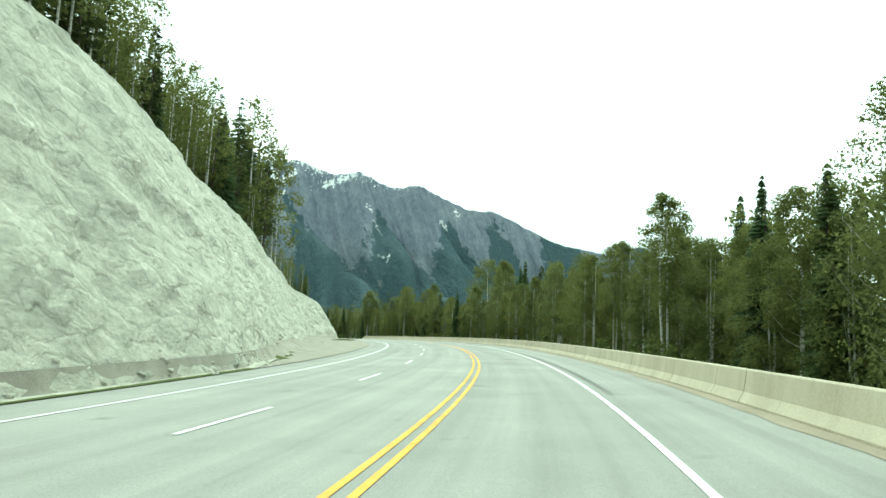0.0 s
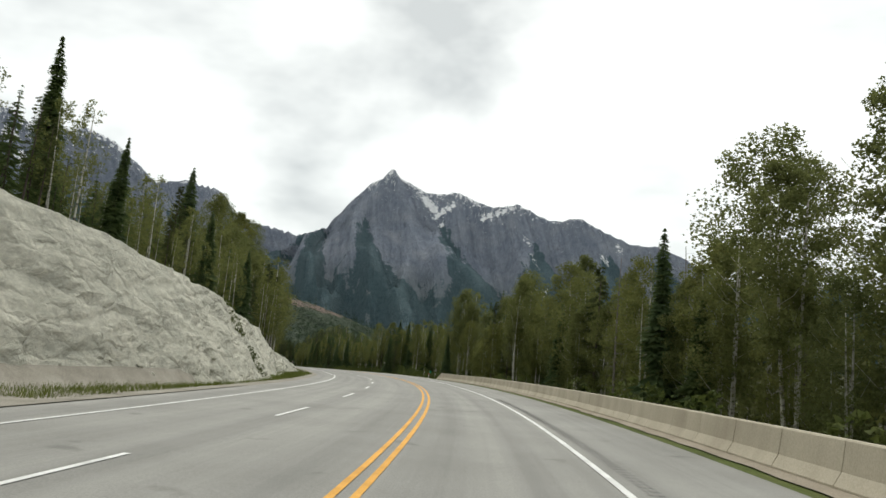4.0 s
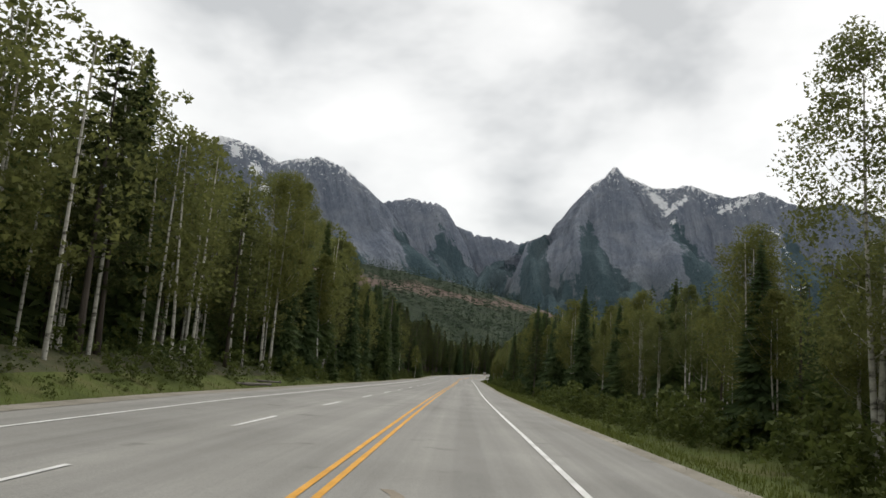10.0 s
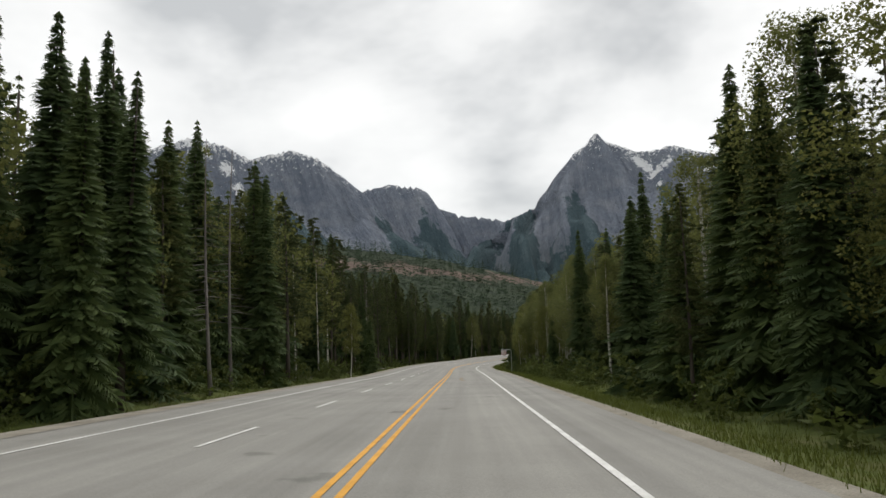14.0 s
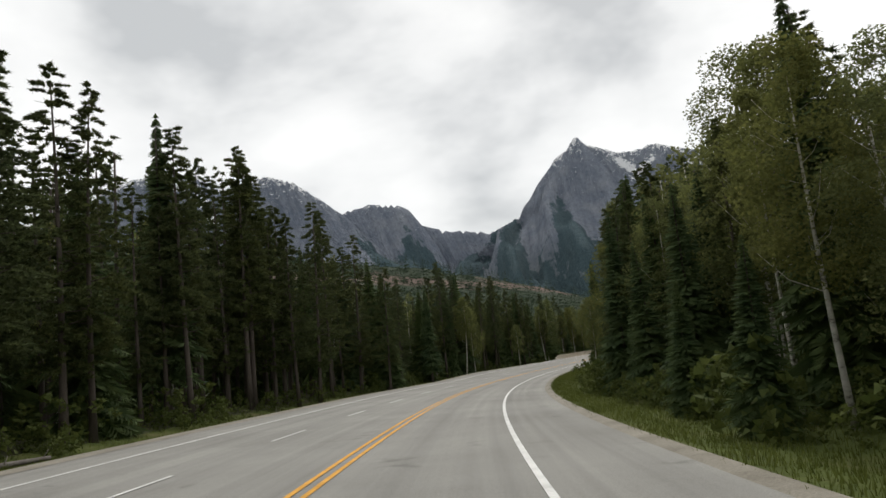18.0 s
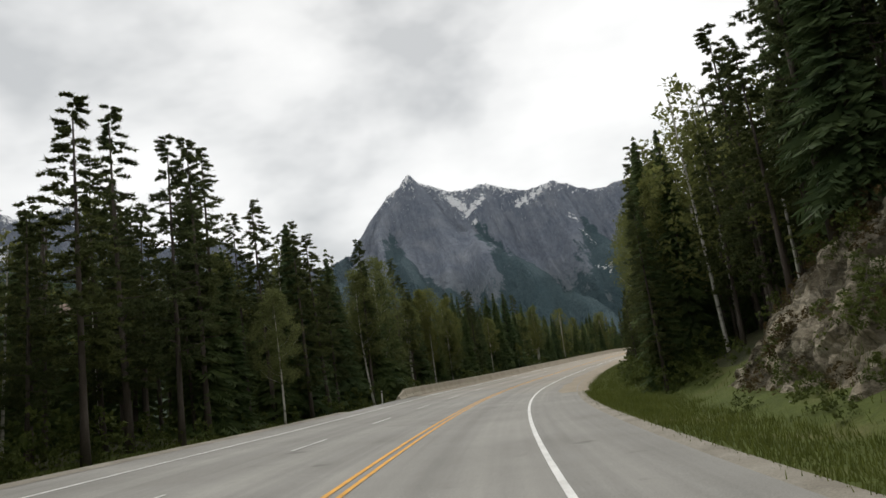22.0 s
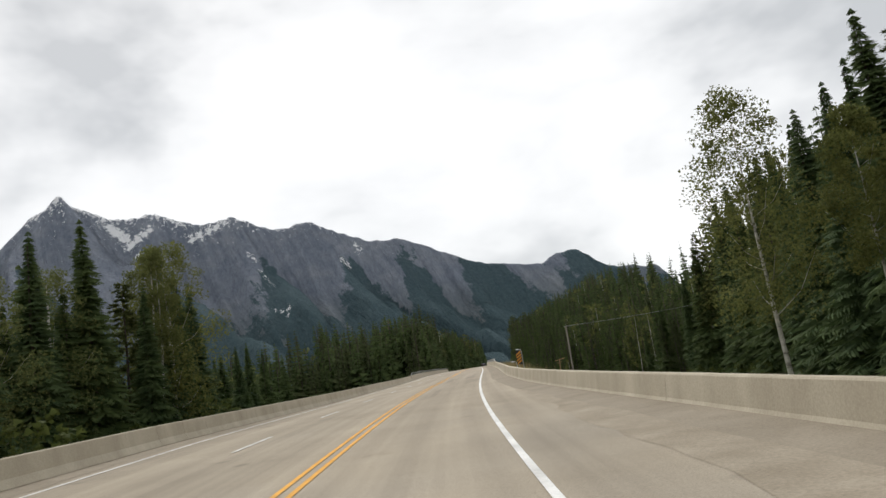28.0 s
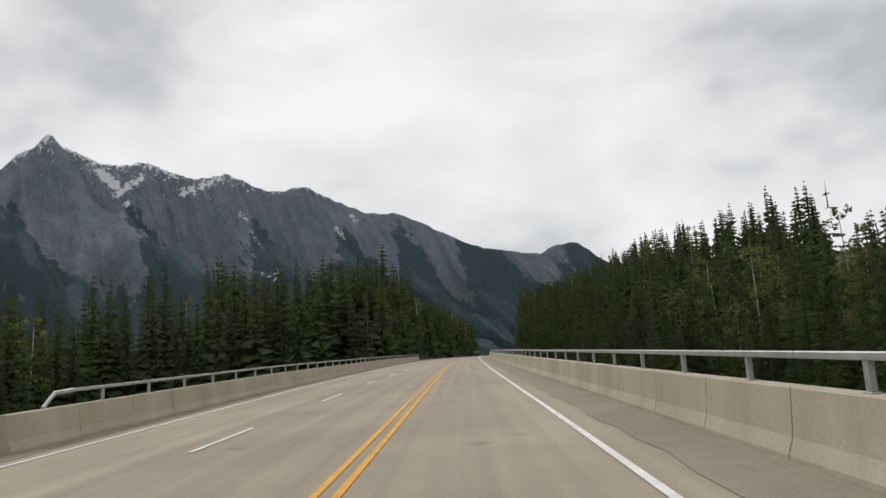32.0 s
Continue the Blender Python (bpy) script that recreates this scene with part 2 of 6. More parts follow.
def mountain_material():
    """grey rock above, dark woods on one flank of each spur, pale scree and young growth below, snow on the crests; the
    blue of distance haze is mixed into rock, woods and growth
    """
    m, nt, b = shader("mountain_rock", 0.95, 0.1)
    geo = nt.nodes.new("ShaderNodeNewGeometry")
    sep = nt.nodes.new("ShaderNodeSeparateXYZ")
    nt.links.new(geo.outputs["Position"], sep.inputs[0])
    z = sep.outputs["Z"]

    def layer(name):
        a = nt.nodes.new("ShaderNodeAttribute")
        a.attribute_name = name
        return a.outputs["Fac"]

    def clamp(value):
        c = nt.nodes.new("ShaderNodeClamp")
        nt.links.new(value, c.inputs[0])
        return c.outputs[0]
    flank, crest, down = layer("flank"), layer("crest"), layer("down")
    # rock colour made bluer and paler to stand in for distance haze
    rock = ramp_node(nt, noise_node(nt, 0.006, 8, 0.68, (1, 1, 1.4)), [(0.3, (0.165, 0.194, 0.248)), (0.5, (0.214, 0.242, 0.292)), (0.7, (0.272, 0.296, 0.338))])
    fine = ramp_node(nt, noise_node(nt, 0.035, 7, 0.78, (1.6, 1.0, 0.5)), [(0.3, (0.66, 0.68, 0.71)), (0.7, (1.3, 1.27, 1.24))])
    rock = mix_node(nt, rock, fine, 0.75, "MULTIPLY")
    # gullies that run straight down the faces, with their light and shade coloured in
    comb = nt.nodes.new("ShaderNodeCombineXYZ")
    nt.links.new(layer("along"), comb.inputs[0])
    nt.links.new(math_node(nt, "MULTIPLY", down, 0.16), comb.inputs[1])
    rib = nt.nodes.new("ShaderNodeTexNoise")
    rib.inputs["Scale"].default_value, rib.inputs["Detail"].default_value, rib.inputs["Roughness"].default_value = 0.02, 7.0, 0.68
    nt.links.new(comb.outputs[0], rib.inputs["Vector"])
    rock = mix_node(nt, rock, ramp_node(nt, rib.outputs["Fac"], [(0.32, (0.6, 0.63, 0.68)), (0.68, (1.3, 1.28, 1.25))]), 0.7, "MULTIPLY")
    # the tree line: higher on the damp flank of each spur, ragged along the gullies
    tong = nt.nodes.new("ShaderNodeTexNoise")
    tong.inputs["Scale"].default_value, tong.inputs["Detail"].default_value, tong.inputs["Roughness"].default_value = 0.008, 7.0, 0.66
    nt.links.new(comb.outputs[0], tong.inputs["Vector"])
    rough = math_node(nt, "MULTIPLY", math_node(nt, "SUBTRACT", tong.outputs["Fac"], 0.5), 900.0)
    patchy = math_node(nt, "MULTIPLY", math_node(nt, "SUBTRACT", noise_node(nt, 0.01, 8, 0.72), 0.5), 620.0)
    line = math_node(nt, "SUBTRACT", math_node(nt, "ADD", z, math_node(nt, "ADD", rough, patchy)), math_node(nt, "MULTIPLY", flank, 190.0))
    woods_here = clamp(math_node(nt, "SUBTRACT", 1.0, math_node(nt, "MULTIPLY", math_node(nt, "SUBTRACT", line, 510.0), 1 / 40.0)))
    # teal of the woods and lower slopes includes painted distance haze
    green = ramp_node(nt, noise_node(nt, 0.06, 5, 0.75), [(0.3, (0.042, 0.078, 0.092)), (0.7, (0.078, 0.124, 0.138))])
    hazy_meadow = ramp_node(nt, noise_node(nt, 0.014, 6, 0.72), [(0.3, (0.12, 0.152, 0.16)), (0.7, (0.19, 0.215, 0.22))])
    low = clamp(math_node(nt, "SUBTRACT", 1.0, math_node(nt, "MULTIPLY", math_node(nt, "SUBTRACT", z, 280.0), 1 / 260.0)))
    col = mix_node(nt, rock, hazy_meadow, math_node(nt, "MULTIPLY", low, 0.85))
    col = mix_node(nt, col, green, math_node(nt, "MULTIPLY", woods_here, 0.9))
    # snow: lasting fields in the cols, thin streaks in the high gullies, a dusting on the crests
    streak = noise_node(nt, 0.045, 7, 0.8, (1.3, 1, 0.45), 0.3)
    high = math_node(nt, "MULTIPLY", math_node(nt, "SUBTRACT", z, 560.0), 1 / 5200.0)
    dusting = math_node(nt, "MULTIPLY", math_node(nt, "MULTIPLY", crest, clamp(math_node(nt, "MULTIPLY", math_node(nt, "SUBTRACT", z, 760.0), 1 / 260.0))), 0.16)
    gully = math_node(nt, "MULTIPLY", math_node(nt, "SUBTRACT", 0.5, rib.outputs["Fac"]), 0.22)
    snow = math_node(nt, "GREATER_THAN", math_node(nt, "ADD", math_node(nt, "ADD", streak, high), math_node(nt, "ADD", dusting, gully)), 0.715)
    ragged = math_node(nt, "MULTIPLY", math_node(nt, "SUBTRACT", noise_node(nt, 0.045, 7, 0.78), 0.5), 150.0)
    flat = nt.nodes.new("ShaderNodeVectorMath")
    flat.operation = "MULTIPLY"
    nt.links.new(geo.outputs["Position"], flat.inputs[0])
    flat.inputs[1].default_value = (1.0, 1.0, 0.35)
    for cx, cy, cz, rad in SNOWFIELDS:
        d = nt.nodes.new("ShaderNodeVectorMath")
        d.operation = "DISTANCE"
        nt.links.new(flat.outputs[0], d.inputs[0])
        d.inputs[1].default_value = (cx, cy, cz * 0.35)
        inside = math_node(nt, "LESS_THAN", math_node(nt, "ADD", d.outputs["Value"], ragged), float(rad) * 0.72)
        snow = math_node(nt, "MAXIMUM", snow, inside)
    col = mix_node(nt, col, (0.9, 0.91, 0.93), snow)
    nt.links.new(col, b.inputs["Base Color"])
    bump_node(nt, b, math_node(nt, "ADD", noise_node(nt, 0.03, 8, 0.7), math_node(nt, "MULTIPLY", rib.outputs["Fac"], 2.2)), 1.0, 30.0)
    return m


def hill_material():
    m, nt, b = shader("wooded_hill_with_scree", 0.95, 0.1)
    scree = ramp_node(nt, noise_node(nt, 0.05, 6, 0.7), [(0.3, (0.07, 0.055, 0.046)), (0.6, (0.15, 0.11, 0.09)), (0.8, (0.27, 0.2, 0.165))])
    wood = ramp_node(nt, noise_node(nt, 0.06, 5, 0.7), [(0.3, (0.018, 0.03, 0.02)), (0.7, (0.045, 0.058, 0.034))])
    geo = nt.nodes.new("ShaderNodeNewGeometry")
    sep = nt.nodes.new("ShaderNodeSeparateXYZ")
    nt.links.new(geo.outputs["Position"], sep.inputs[0])
    patch = noise_node(nt, 0.012, 6, 0.7)
    band = math_node(nt, "SUBTRACT", 0.62, math_node(nt, "MULTIPLY", math_node(nt, "ABSOLUTE", math_node(nt, "SUBTRACT", sep.outputs["Z"], 84.0)), 1 / 60.0))
    k = nt.nodes.new("ShaderNodeClamp")
    nt.links.new(math_node(nt, "MULTIPLY", math_node(nt, "SUBTRACT", math_node(nt, "ADD", patch, band), 0.93), 9.0), k.inputs[0])
    nt.links.new(mix_node(nt, wood, scree, k.outputs[0]), b.inputs["Base Color"])
    bump_node(nt, b, noise_node(nt, 0.15, 6, 0.7), 0.7, 3.0)
    return m


def rock_material(name, dark, mid, light, size, moss=0.0, grit=0.7, net=0.8):
    """broken rock: blotches, ledges that dip along the face, and a net of cracks"""
    m, nt, b = shader(name, 0.95, 0.15)
    col = ramp_node(nt, noise_node(nt, 0.35 * size, 8, 0.68, (1, 1, 1.8), 0.4), [(0.28, dark), (0.5, mid), (0.72, light)])
    grain = noise_node(nt, 3.2 * size, 6, 0.75, (1, 1, 1.6))
    col = mix_node(nt, col, ramp_node(nt, grain, [(0.3, (0.55, 0.55, 0.54)), (0.7, (1.3, 1.29, 1.26))]), grit, "MULTIPLY")
    vor = nt.nodes.new("ShaderNodeTexVoronoi")
    vor.feature = "DISTANCE_TO_EDGE"
    vor.inputs["Scale"].default_value = 0.55 * size
    geo = nt.nodes.new("ShaderNodeNewGeometry")
    warp = nt.nodes.new("ShaderNodeMapping")
    warp.inputs["Rotation"].default_value, warp.inputs["Scale"].default_value = (0.5, 0.35, 0.2), (1.0, 1.0, 2.4)
    nz = nt.nodes.new("ShaderNodeTexNoise")
    nz.inputs["Scale"].default_value = 1.1
    nt.links.new(geo.outputs["Position"], nz.inputs["Vector"])
    add = nt.nodes.new("ShaderNodeVectorMath")
    add.operation = "ADD"
    nt.links.new(geo.outputs["Position"], add.inputs[0])
    nt.links.new(nz.outputs["Color"], add.inputs[1])
    nt.links.new(add.outputs[0], warp.inputs["Vector"])
    nt.links.new(warp.outputs[0], vor.inputs["Vector"])
    crack = ramp_node(nt, vor.outputs["Distance"], [(0.0, (0.45, 0.44, 0.42)), (0.07, (1, 1, 1))])
    where = ramp_node(nt, noise_node(nt, 0.5, 3), [(0.42, (0, 0, 0)), (0.6, (1, 1, 1))])
    col = mix_node(nt, col, crack, math_node(nt, "MULTIPLY", where, net), "MULTIPLY")
    if moss:
        grown = ramp_node(nt, noise_node(nt, 0.33, 6, 0.7), [(0.45, (0, 0, 0)), (0.54, (1, 1, 1))])
        weed = ramp_node(nt, noise_node(nt, 2.5, 4, 0.7), [(0.3, (0.022, 0.026, 0.012)), (0.5, (0.05, 0.04, 0.022)), (0.7, (0.075, 0.08, 0.03))])
        col = mix_node(nt, col, weed, math_node(nt, "MULTIPLY", grown, moss))
    nt.links.new(col, b.inputs["Base Color"])
    height = math_node(nt, "ADD", grain, math_node(nt, "MULTIPLY", math_node(nt, "MINIMUM", vor.outputs["Distance"], 0.2), 2.5))
    bump_node(nt, b, height, 0.8, 0.3)
    return m


def ground_material():
    m, nt, b = shader("verge_soil_and_grass", 0.95, 0.1)
    col = ramp_node(nt, noise_node(nt, 0.35, 6, 0.65), [(0.3, (0.055, 0.07, 0.02)), (0.5, (0.085, 0.108, 0.03)), (0.74, (0.12, 0.115, 0.052))])
    fine = ramp_node(nt, noise_node(nt, 9.0, 4, 0.7), [(0.3, (0.5, 0.52, 0.45)), (0.7, (1.35, 1.3, 1.2))])
    col = mix_node(nt, col, fine, 0.6, "MULTIPLY")
    nt.links.new(col, b.inputs["Base Color"])
    bump_node(nt, b, noise_node(nt, 5.0, 4), 0.6, 0.12)
    return m


SNOWFIELDS = [(-1781, 4091, 975, 34), (-1751, 4088, 946, 34), (-1718, 4078, 910, 34), (-1684, 4056, 877, 30), (-1659, 4082, 909, 28), (-1634, 4105, 941, 26), (-1611, 4129, 971, 22), (-1625, 4013, 820, 14), (-1436, 4201, 909, 26), (-1406, 4234, 925, 28), (-1368, 4255, 940, 26), (-1333, 4278, 962, 24), (-1302, 4307, 993, 20), (-1153, 4164, 755, 13), (-1131, 4157, 736, 13), (-1084, 4097, 676, 13), (-1059, 4069, 651, 13)]
SNOWFIELDS += [(-1036, 4044, 622, 13), (-989, 3880, 473, 13), (-964, 3867, 452, 13), (-940, 3857, 433, 13), (-721, 4296, 701, 15), (-702, 4291, 680, 17), (-651, 4411, 782, 13), (-643, 4393, 752, 12), (-742, 3913, 432, 13), (-731, 3887, 401, 12), (-3620, 2463, 1123, 40), (-3549, 2506, 1061, 40), (-3438, 2573, 954, 45), (-3348, 2584, 834, 40), (-2093, 3083, 359, 18), (-2074, 3093, 372, 20), (-2054, 3101, 384, 16)]
MAT_ASPHALT = asphalt_material()
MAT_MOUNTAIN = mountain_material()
MAT_GROUND = ground_material()
MAT_FORESTFLOOR = grained("forest_floor", [(0.3, (0.035, 0.04, 0.018)), (0.5, (0.06, 0.065, 0.028)), (0.75, (0.1, 0.08, 0.048))], 0.5, 6.0, bump=0.6, depth=0.1, fine_amount=0.5)
MAT_GRAVEL = grained("pale_gravel", [(0.3, (0.21, 0.19, 0.155)), (0.7, (0.34, 0.315, 0.265))], 0.8, 22.0, bump=0.6, depth=0.03, fine_amount=0.6)
MAT_TRACK = grained("bleached_fine_gravel", [(0.3, (0.33, 0.31, 0.26)), (0.7, (0.45, 0.425, 0.36))], 0.6, 22.0, bump=0.5, depth=0.02, fine_amount=0.5)
MAT_DIRT = grained("warm_dusty_gravel", [(0.3, (0.26, 0.22, 0.165)), (0.7, (0.37, 0.32, 0.25))], 0.8, 22.0, bump=0.5, depth=0.02, fine_amount=0.5)
MAT_ROCK = rock_material("pale_cut_rock", (0.37, 0.367, 0.312), (0.53, 0.517, 0.44), (0.64, 0.618, 0.53), 0.9, grit=0.58, net=0.5)
MAT_BROWNROCK = rock_material("mossy_rock", (0.15, 0.125, 0.085), (0.4, 0.35, 0.265), (0.6, 0.545, 0.44), 1.6, 0.85)
MAT_SCREE = hill_material()
MAT_WOODFLOOR = grained("distant_forest_floor", [(0.3, (0.02, 0.032, 0.018)), (0.7, (0.045, 0.06, 0.03))], 0.03, 0.4, bump=0.5, depth=1.0)
MAT_CONCRETE = grained("weathered_concrete", [(0.28, (0.36, 0.315, 0.24)), (0.72, (0.52, 0.47, 0.37))], 0.7, 24.0, rough=0.85, bump=0.3, depth=0.008, stretch=(1, 1, 0.35), fine_amount=0.35)
MAT_DARK = grained("dark_steel_hook", [(0.3, (0.03, 0.028, 0.025)), (0.7, (0.06, 0.05, 0.04))], 4.0)
MAT_WHITE = grained("white_road_paint", [(0.3, (0.55, 0.55, 0.53)), (0.6, (0.78, 0.78, 0.76))], 1.4, 30.0, rough=0.7, bump=0.2, depth=0.004, fine_amount=0.3)
MAT_YELLOW = grained("yellow_road_paint", [(0.3, (0.56, 0.27, 0.03)), (0.6, (0.74, 0.37, 0.05))], 1.4, 30.0, rough=0.7, bump=0.2, depth=0.004, fine_amount=0.3)
MAT_GALV = grained("galvanised_steel", [(0.3, (0.34, 0.35, 0.35)), (0.7, (0.5, 0.51, 0.5))], 3.0, 30.0, rough=0.5, spec=0.5, metal=0.6)
MAT_BARK = grained("dark_conifer_bark", [(0.3, (0.05, 0.04, 0.032)), (0.7, (0.12, 0.1, 0.085))], 1.6, 14.0, bump=0.6, depth=0.03, stretch=(1, 1, 0.2))
MAT_WHITEBARK = grained("pale_aspen_bark", [(0.36, (0.1, 0.095, 0.08)), (0.46, (0.42, 0.4, 0.35)), (0.7, (0.56, 0.54, 0.48))], 2.2, 12.0, bump=0.3, depth=0.01, stretch=(1, 1, 2.2))
MAT_DEADWOOD = grained("grey_dead_wood", [(0.3, (0.11, 0.095, 0.085)), (0.7, (0.22, 0.2, 0.185))], 1.5, 12.0, stretch=(1, 1, 0.2))
MAT_SPRUCE = leafy("spruce_needles", (0.046, 0.078, 0.038), (0.108, 0.148, 0.062), 0.38)
MAT_PINE = leafy("pine_needles", (0.048, 0.066, 0.032), (0.11, 0.132, 0.058), 0.38)
MAT_ASPEN = leafy("aspen_leaves", (0.092, 0.112, 0.04), (0.185, 0.2, 0.082), 0.5)
MAT_FARWOOD = leafy("far_conifer_needles", (0.0208, 0.0416, 0.0286), (0.0494, 0.0754, 0.0442))
MAT_BUSH = leafy("bush_leaves", (0.05, 0.075, 0.024), (0.12, 0.145, 0.05), 0.35)
MAT_BROWNBUSH = leafy("brown_shrub_leaves", (0.05, 0.04, 0.02), (0.13, 0.095, 0.045), 0.3)
MAT_GRASS = leafy("grass_blades", (0.075, 0.1, 0.025), (0.14, 0.165, 0.05), 0.35)
MAT_DRYGRASS = leafy("dry_grass_stalks", (0.2, 0.16, 0.085), (0.36, 0.3, 0.18), 0.3)
MAT_BLACK = shader("black_rubber", 0.7)[0]
MAT_BLACK.node_tree.nodes["Principled BSDF"].inputs["Base Color"].default_value = (0.02, 0.02, 0.02, 1)


# ---- mesh helpers ----
def mesh_of(name, verts, faces, material, smooth=False):
    me = bpy.data.meshes.new(name)
    me.from_pydata([tuple(map(float, v)) for v in verts], [], faces)
    for mat in (material if isinstance(material, (list, tuple)) else [material]):
        me.materials.append(mat)
    if smooth:
        me.polygons.foreach_set("use_smooth", [True] * len(me.polygons))
    me.update()
    return me


def array_mesh(name, V, F, material):
    """a mesh from numpy arrays of corners and triangles, quickly"""
    me = bpy.data.meshes.new(name)
    V, F = np.asarray(V, np.float32), np.asarray(F, np.int32)
    me.vertices.add(len(V))
    me.vertices.foreach_set("co", V.ravel())
    me.loops.add(F.size)
    me.loops.foreach_set("vertex_index", F.ravel())
    me.polygons.add(len(F))
    me.polygons.foreach_set("loop_start", np.arange(0, F.size, F.shape[1], dtype=np.int32))
    me.materials.append(material)
    me.update(calc_edges=True)
    return me


def part(name, data, parent, label="", at=None):
    """a mesh as a part under a thing or under a part"""
    ob = new(name, data)
    ob.parent = parent
    if at is not None:
        ob.matrix_local = at
    if label:
        tagged(ob, label)
    return ob


class Solid:
    """collects boxes, tubes and prisms into one mesh"""

    def __init__(self):
        self.v, self.f, self.m = [], [], []

    def add(self, verts, faces, slot=0):
        n = len(self.v)
        self.v += [tuple(map(float, p)) for p in verts]
        self.f += [tuple(i + n for i in f) for f in faces]
        self.m += [slot] * len(faces)

    def box(self, lo, hi, bevel=0.0, slot=0):
        bm = bmesh.new()
        bmesh.ops.create_cube(bm, size=1)
        for v in bm.verts:
            v.co = Vector([(lo[i] + hi[i]) / 2 + v.co[i] * (hi[i] - lo[i]) for i in range(3)])
        if bevel:
            bmesh.ops.bevel(bm, geom=bm.edges[:], offset=bevel, segments=1, affect="EDGES", profile=0.7)
        bm.verts.index_update()
        self.add([v.co.copy() for v in bm.verts], [[v.index for v in f.verts] for f in bm.faces], slot)
        bm.free()

    def tube(self, pts, radii, sides=8, slot=0, cap=True):
        pts = [Vector(p) for p in pts]
        radii = radii if isinstance(radii, (list, tuple)) else [radii] * len(pts)
        ring, verts, faces = [], [], []
        for i, p in enumerate(pts):
            d = (pts[min(i + 1, len(pts) - 1)] - pts[max(i - 1, 0)]).normalized()
            a = d.orthogonal().normalized() if abs(d.z) < 0.95 else Vector((1, 0, 0))
            a = (a - d * a.dot(d)).normalized()
            b = d.cross(a)
            for k in range(sides):
                w = 2 * math.pi * k / sides
                verts.append(p + (a * math.cos(w) + b * math.sin(w)) * radii[i])
        for i in range(len(pts) - 1):
            for k in range(sides):
                faces.append((i * sides + k, i * sides + (k + 1) % sides, (i + 1) * sides + (k + 1) % sides, (i + 1) * sides + k))
        if cap:
            faces.append(tuple(range(sides - 1, -1, -1)))
            faces.append(tuple((len(pts) - 1) * sides + k for k in range(sides)))
        self.add(verts, faces, slot)

    def sweep(self, profile, y0, y1, slot=0):
        """a profile of (x, z) drawn along y"""
        n = len(profile)
        self.add([(x, y0, z) for x, z in profile] + [(x, y1, z) for x, z in profile],
                 [(i, (i + 1) % n, n + (i + 1) % n, n + i) for i in range(n)] + [tuple(range(n - 1, -1, -1)), tuple(range(n, 2 * n))], slot)

    def mesh(self, name, material, smooth=False):
        me = mesh_of(name, self.v, self.f, material, smooth)
        me.polygons.foreach_set("material_index", self.m)
        return me


def ribbon(name, s0, s1, step, offsets, ups, material):
    """a strip that follows the road, with corners at the offsets given"""
    ss = np.arange(s0, s1 + step / 2, step)
    n = len(offsets)
    pull = [6.6 - edge(s) if max(offsets) > 6 else 0.0 for s in ss]
    V = [spot(s, o - (q if o > 5 else 0.0), u) for s, q in zip(ss, pull) for o, u in zip(offsets, ups)]
    F = [(i * n + j, i * n + j + 1, (i + 1) * n + j + 1, (i + 1) * n + j) for i in range(len(ss) - 1) for j in range(n - 1)]
    me = mesh_of(name, V, F, material, True)
    uv = me.uv_layers.new(name="UVMap")
    flat = np.array([(offsets[v.vertex_index % n], ss[v.vertex_index // n]) for v in me.loops], np.float32)
    uv.data.foreach_set("uv", flat.ravel())
    return me


# ---- ground beside the road ----
def lerp(x, xs, ys):
    return float(np.interp(x, xs, ys))


def ease(a, b, x):
    u = min(1.0, max(0.0, (x - a) / (b - a)))
    return u * u * (3 - 2 * u)



def cut_height(s):
    return lerp(s,[-60,60,95,112,139,160,185,205,216,236,250],[15,15,12.5,10,7,5.2,3.8,2.,1.1,.7,0])


def cut_toe(s):
    return lerp(s,[-60,30,45,60,80,100,122,138,150,157,194,215,250],[.6,.6,3.,6.,6.5,7.5,7.5,3.5,1.8,1.8,4.2,2.5,1.5])


def rise(s,o):
    """height of the ground over the road's own plane, s metres along the road and o to its right"""
    if o>0:
        w=o-edge(s)
        if w<=0: return 0.
        drop=lerp(s,[-60,206,221,560,600,640,670,735,765,850,900,960,1010,1100],[-5,-5,-.5,-.5,-.4,-.4,-.3,-.6,-2.5,-9,-15,-15,-6,0])
        near=lerp(s,[206,221,725,745,765,800],[1.8,0.,0.,2.9,2.2,1.2])
        h=drop*ease(near,near+(9 if drop<-1 else 4),w)
        hill=lerp(s,[240,300,548,566,616,628,650,690,740,800,900,1000,1200],[.02,.06,.06,1.5,1.5,.5,.3,.15,.15,.2,.36,.42,.42])
        start=lerp(s,[540,562,597,612,625,650,760,820,900],[4,3.5,3.6,5.2,5.7,4.5,10,22,14])
        reach=lerp(s,[548,560,618,632,680],[7,4.6,4.6,7,7]) if 548<s<680 else 45.
        h+=hill*max(0,min(w-start,reach))+.22*max(0,min(w-start-reach,30))
        return h
    w=-o-9.2
    if w<=0: return 0.
    cut=cut_height(s)
    if cut>0.05:
        toe=cut_toe(s); face=cut*.62
        if w<toe: return -.15*ease(0,toe,w)
        h=-.15+cut*min(1,(w-toe)/face)+max(0,w-toe-face)*.28
        return h
    bank=lerp(s,[250,262,330,380,640,690,840,880,980,1040,1200],[.5,1.6,1.3,.2,.2,-3.5,-7,-16,-15,1.,4])
    return -.5*ease(0,2.5,w)+(bank+.5)*ease(2.5,9,w)

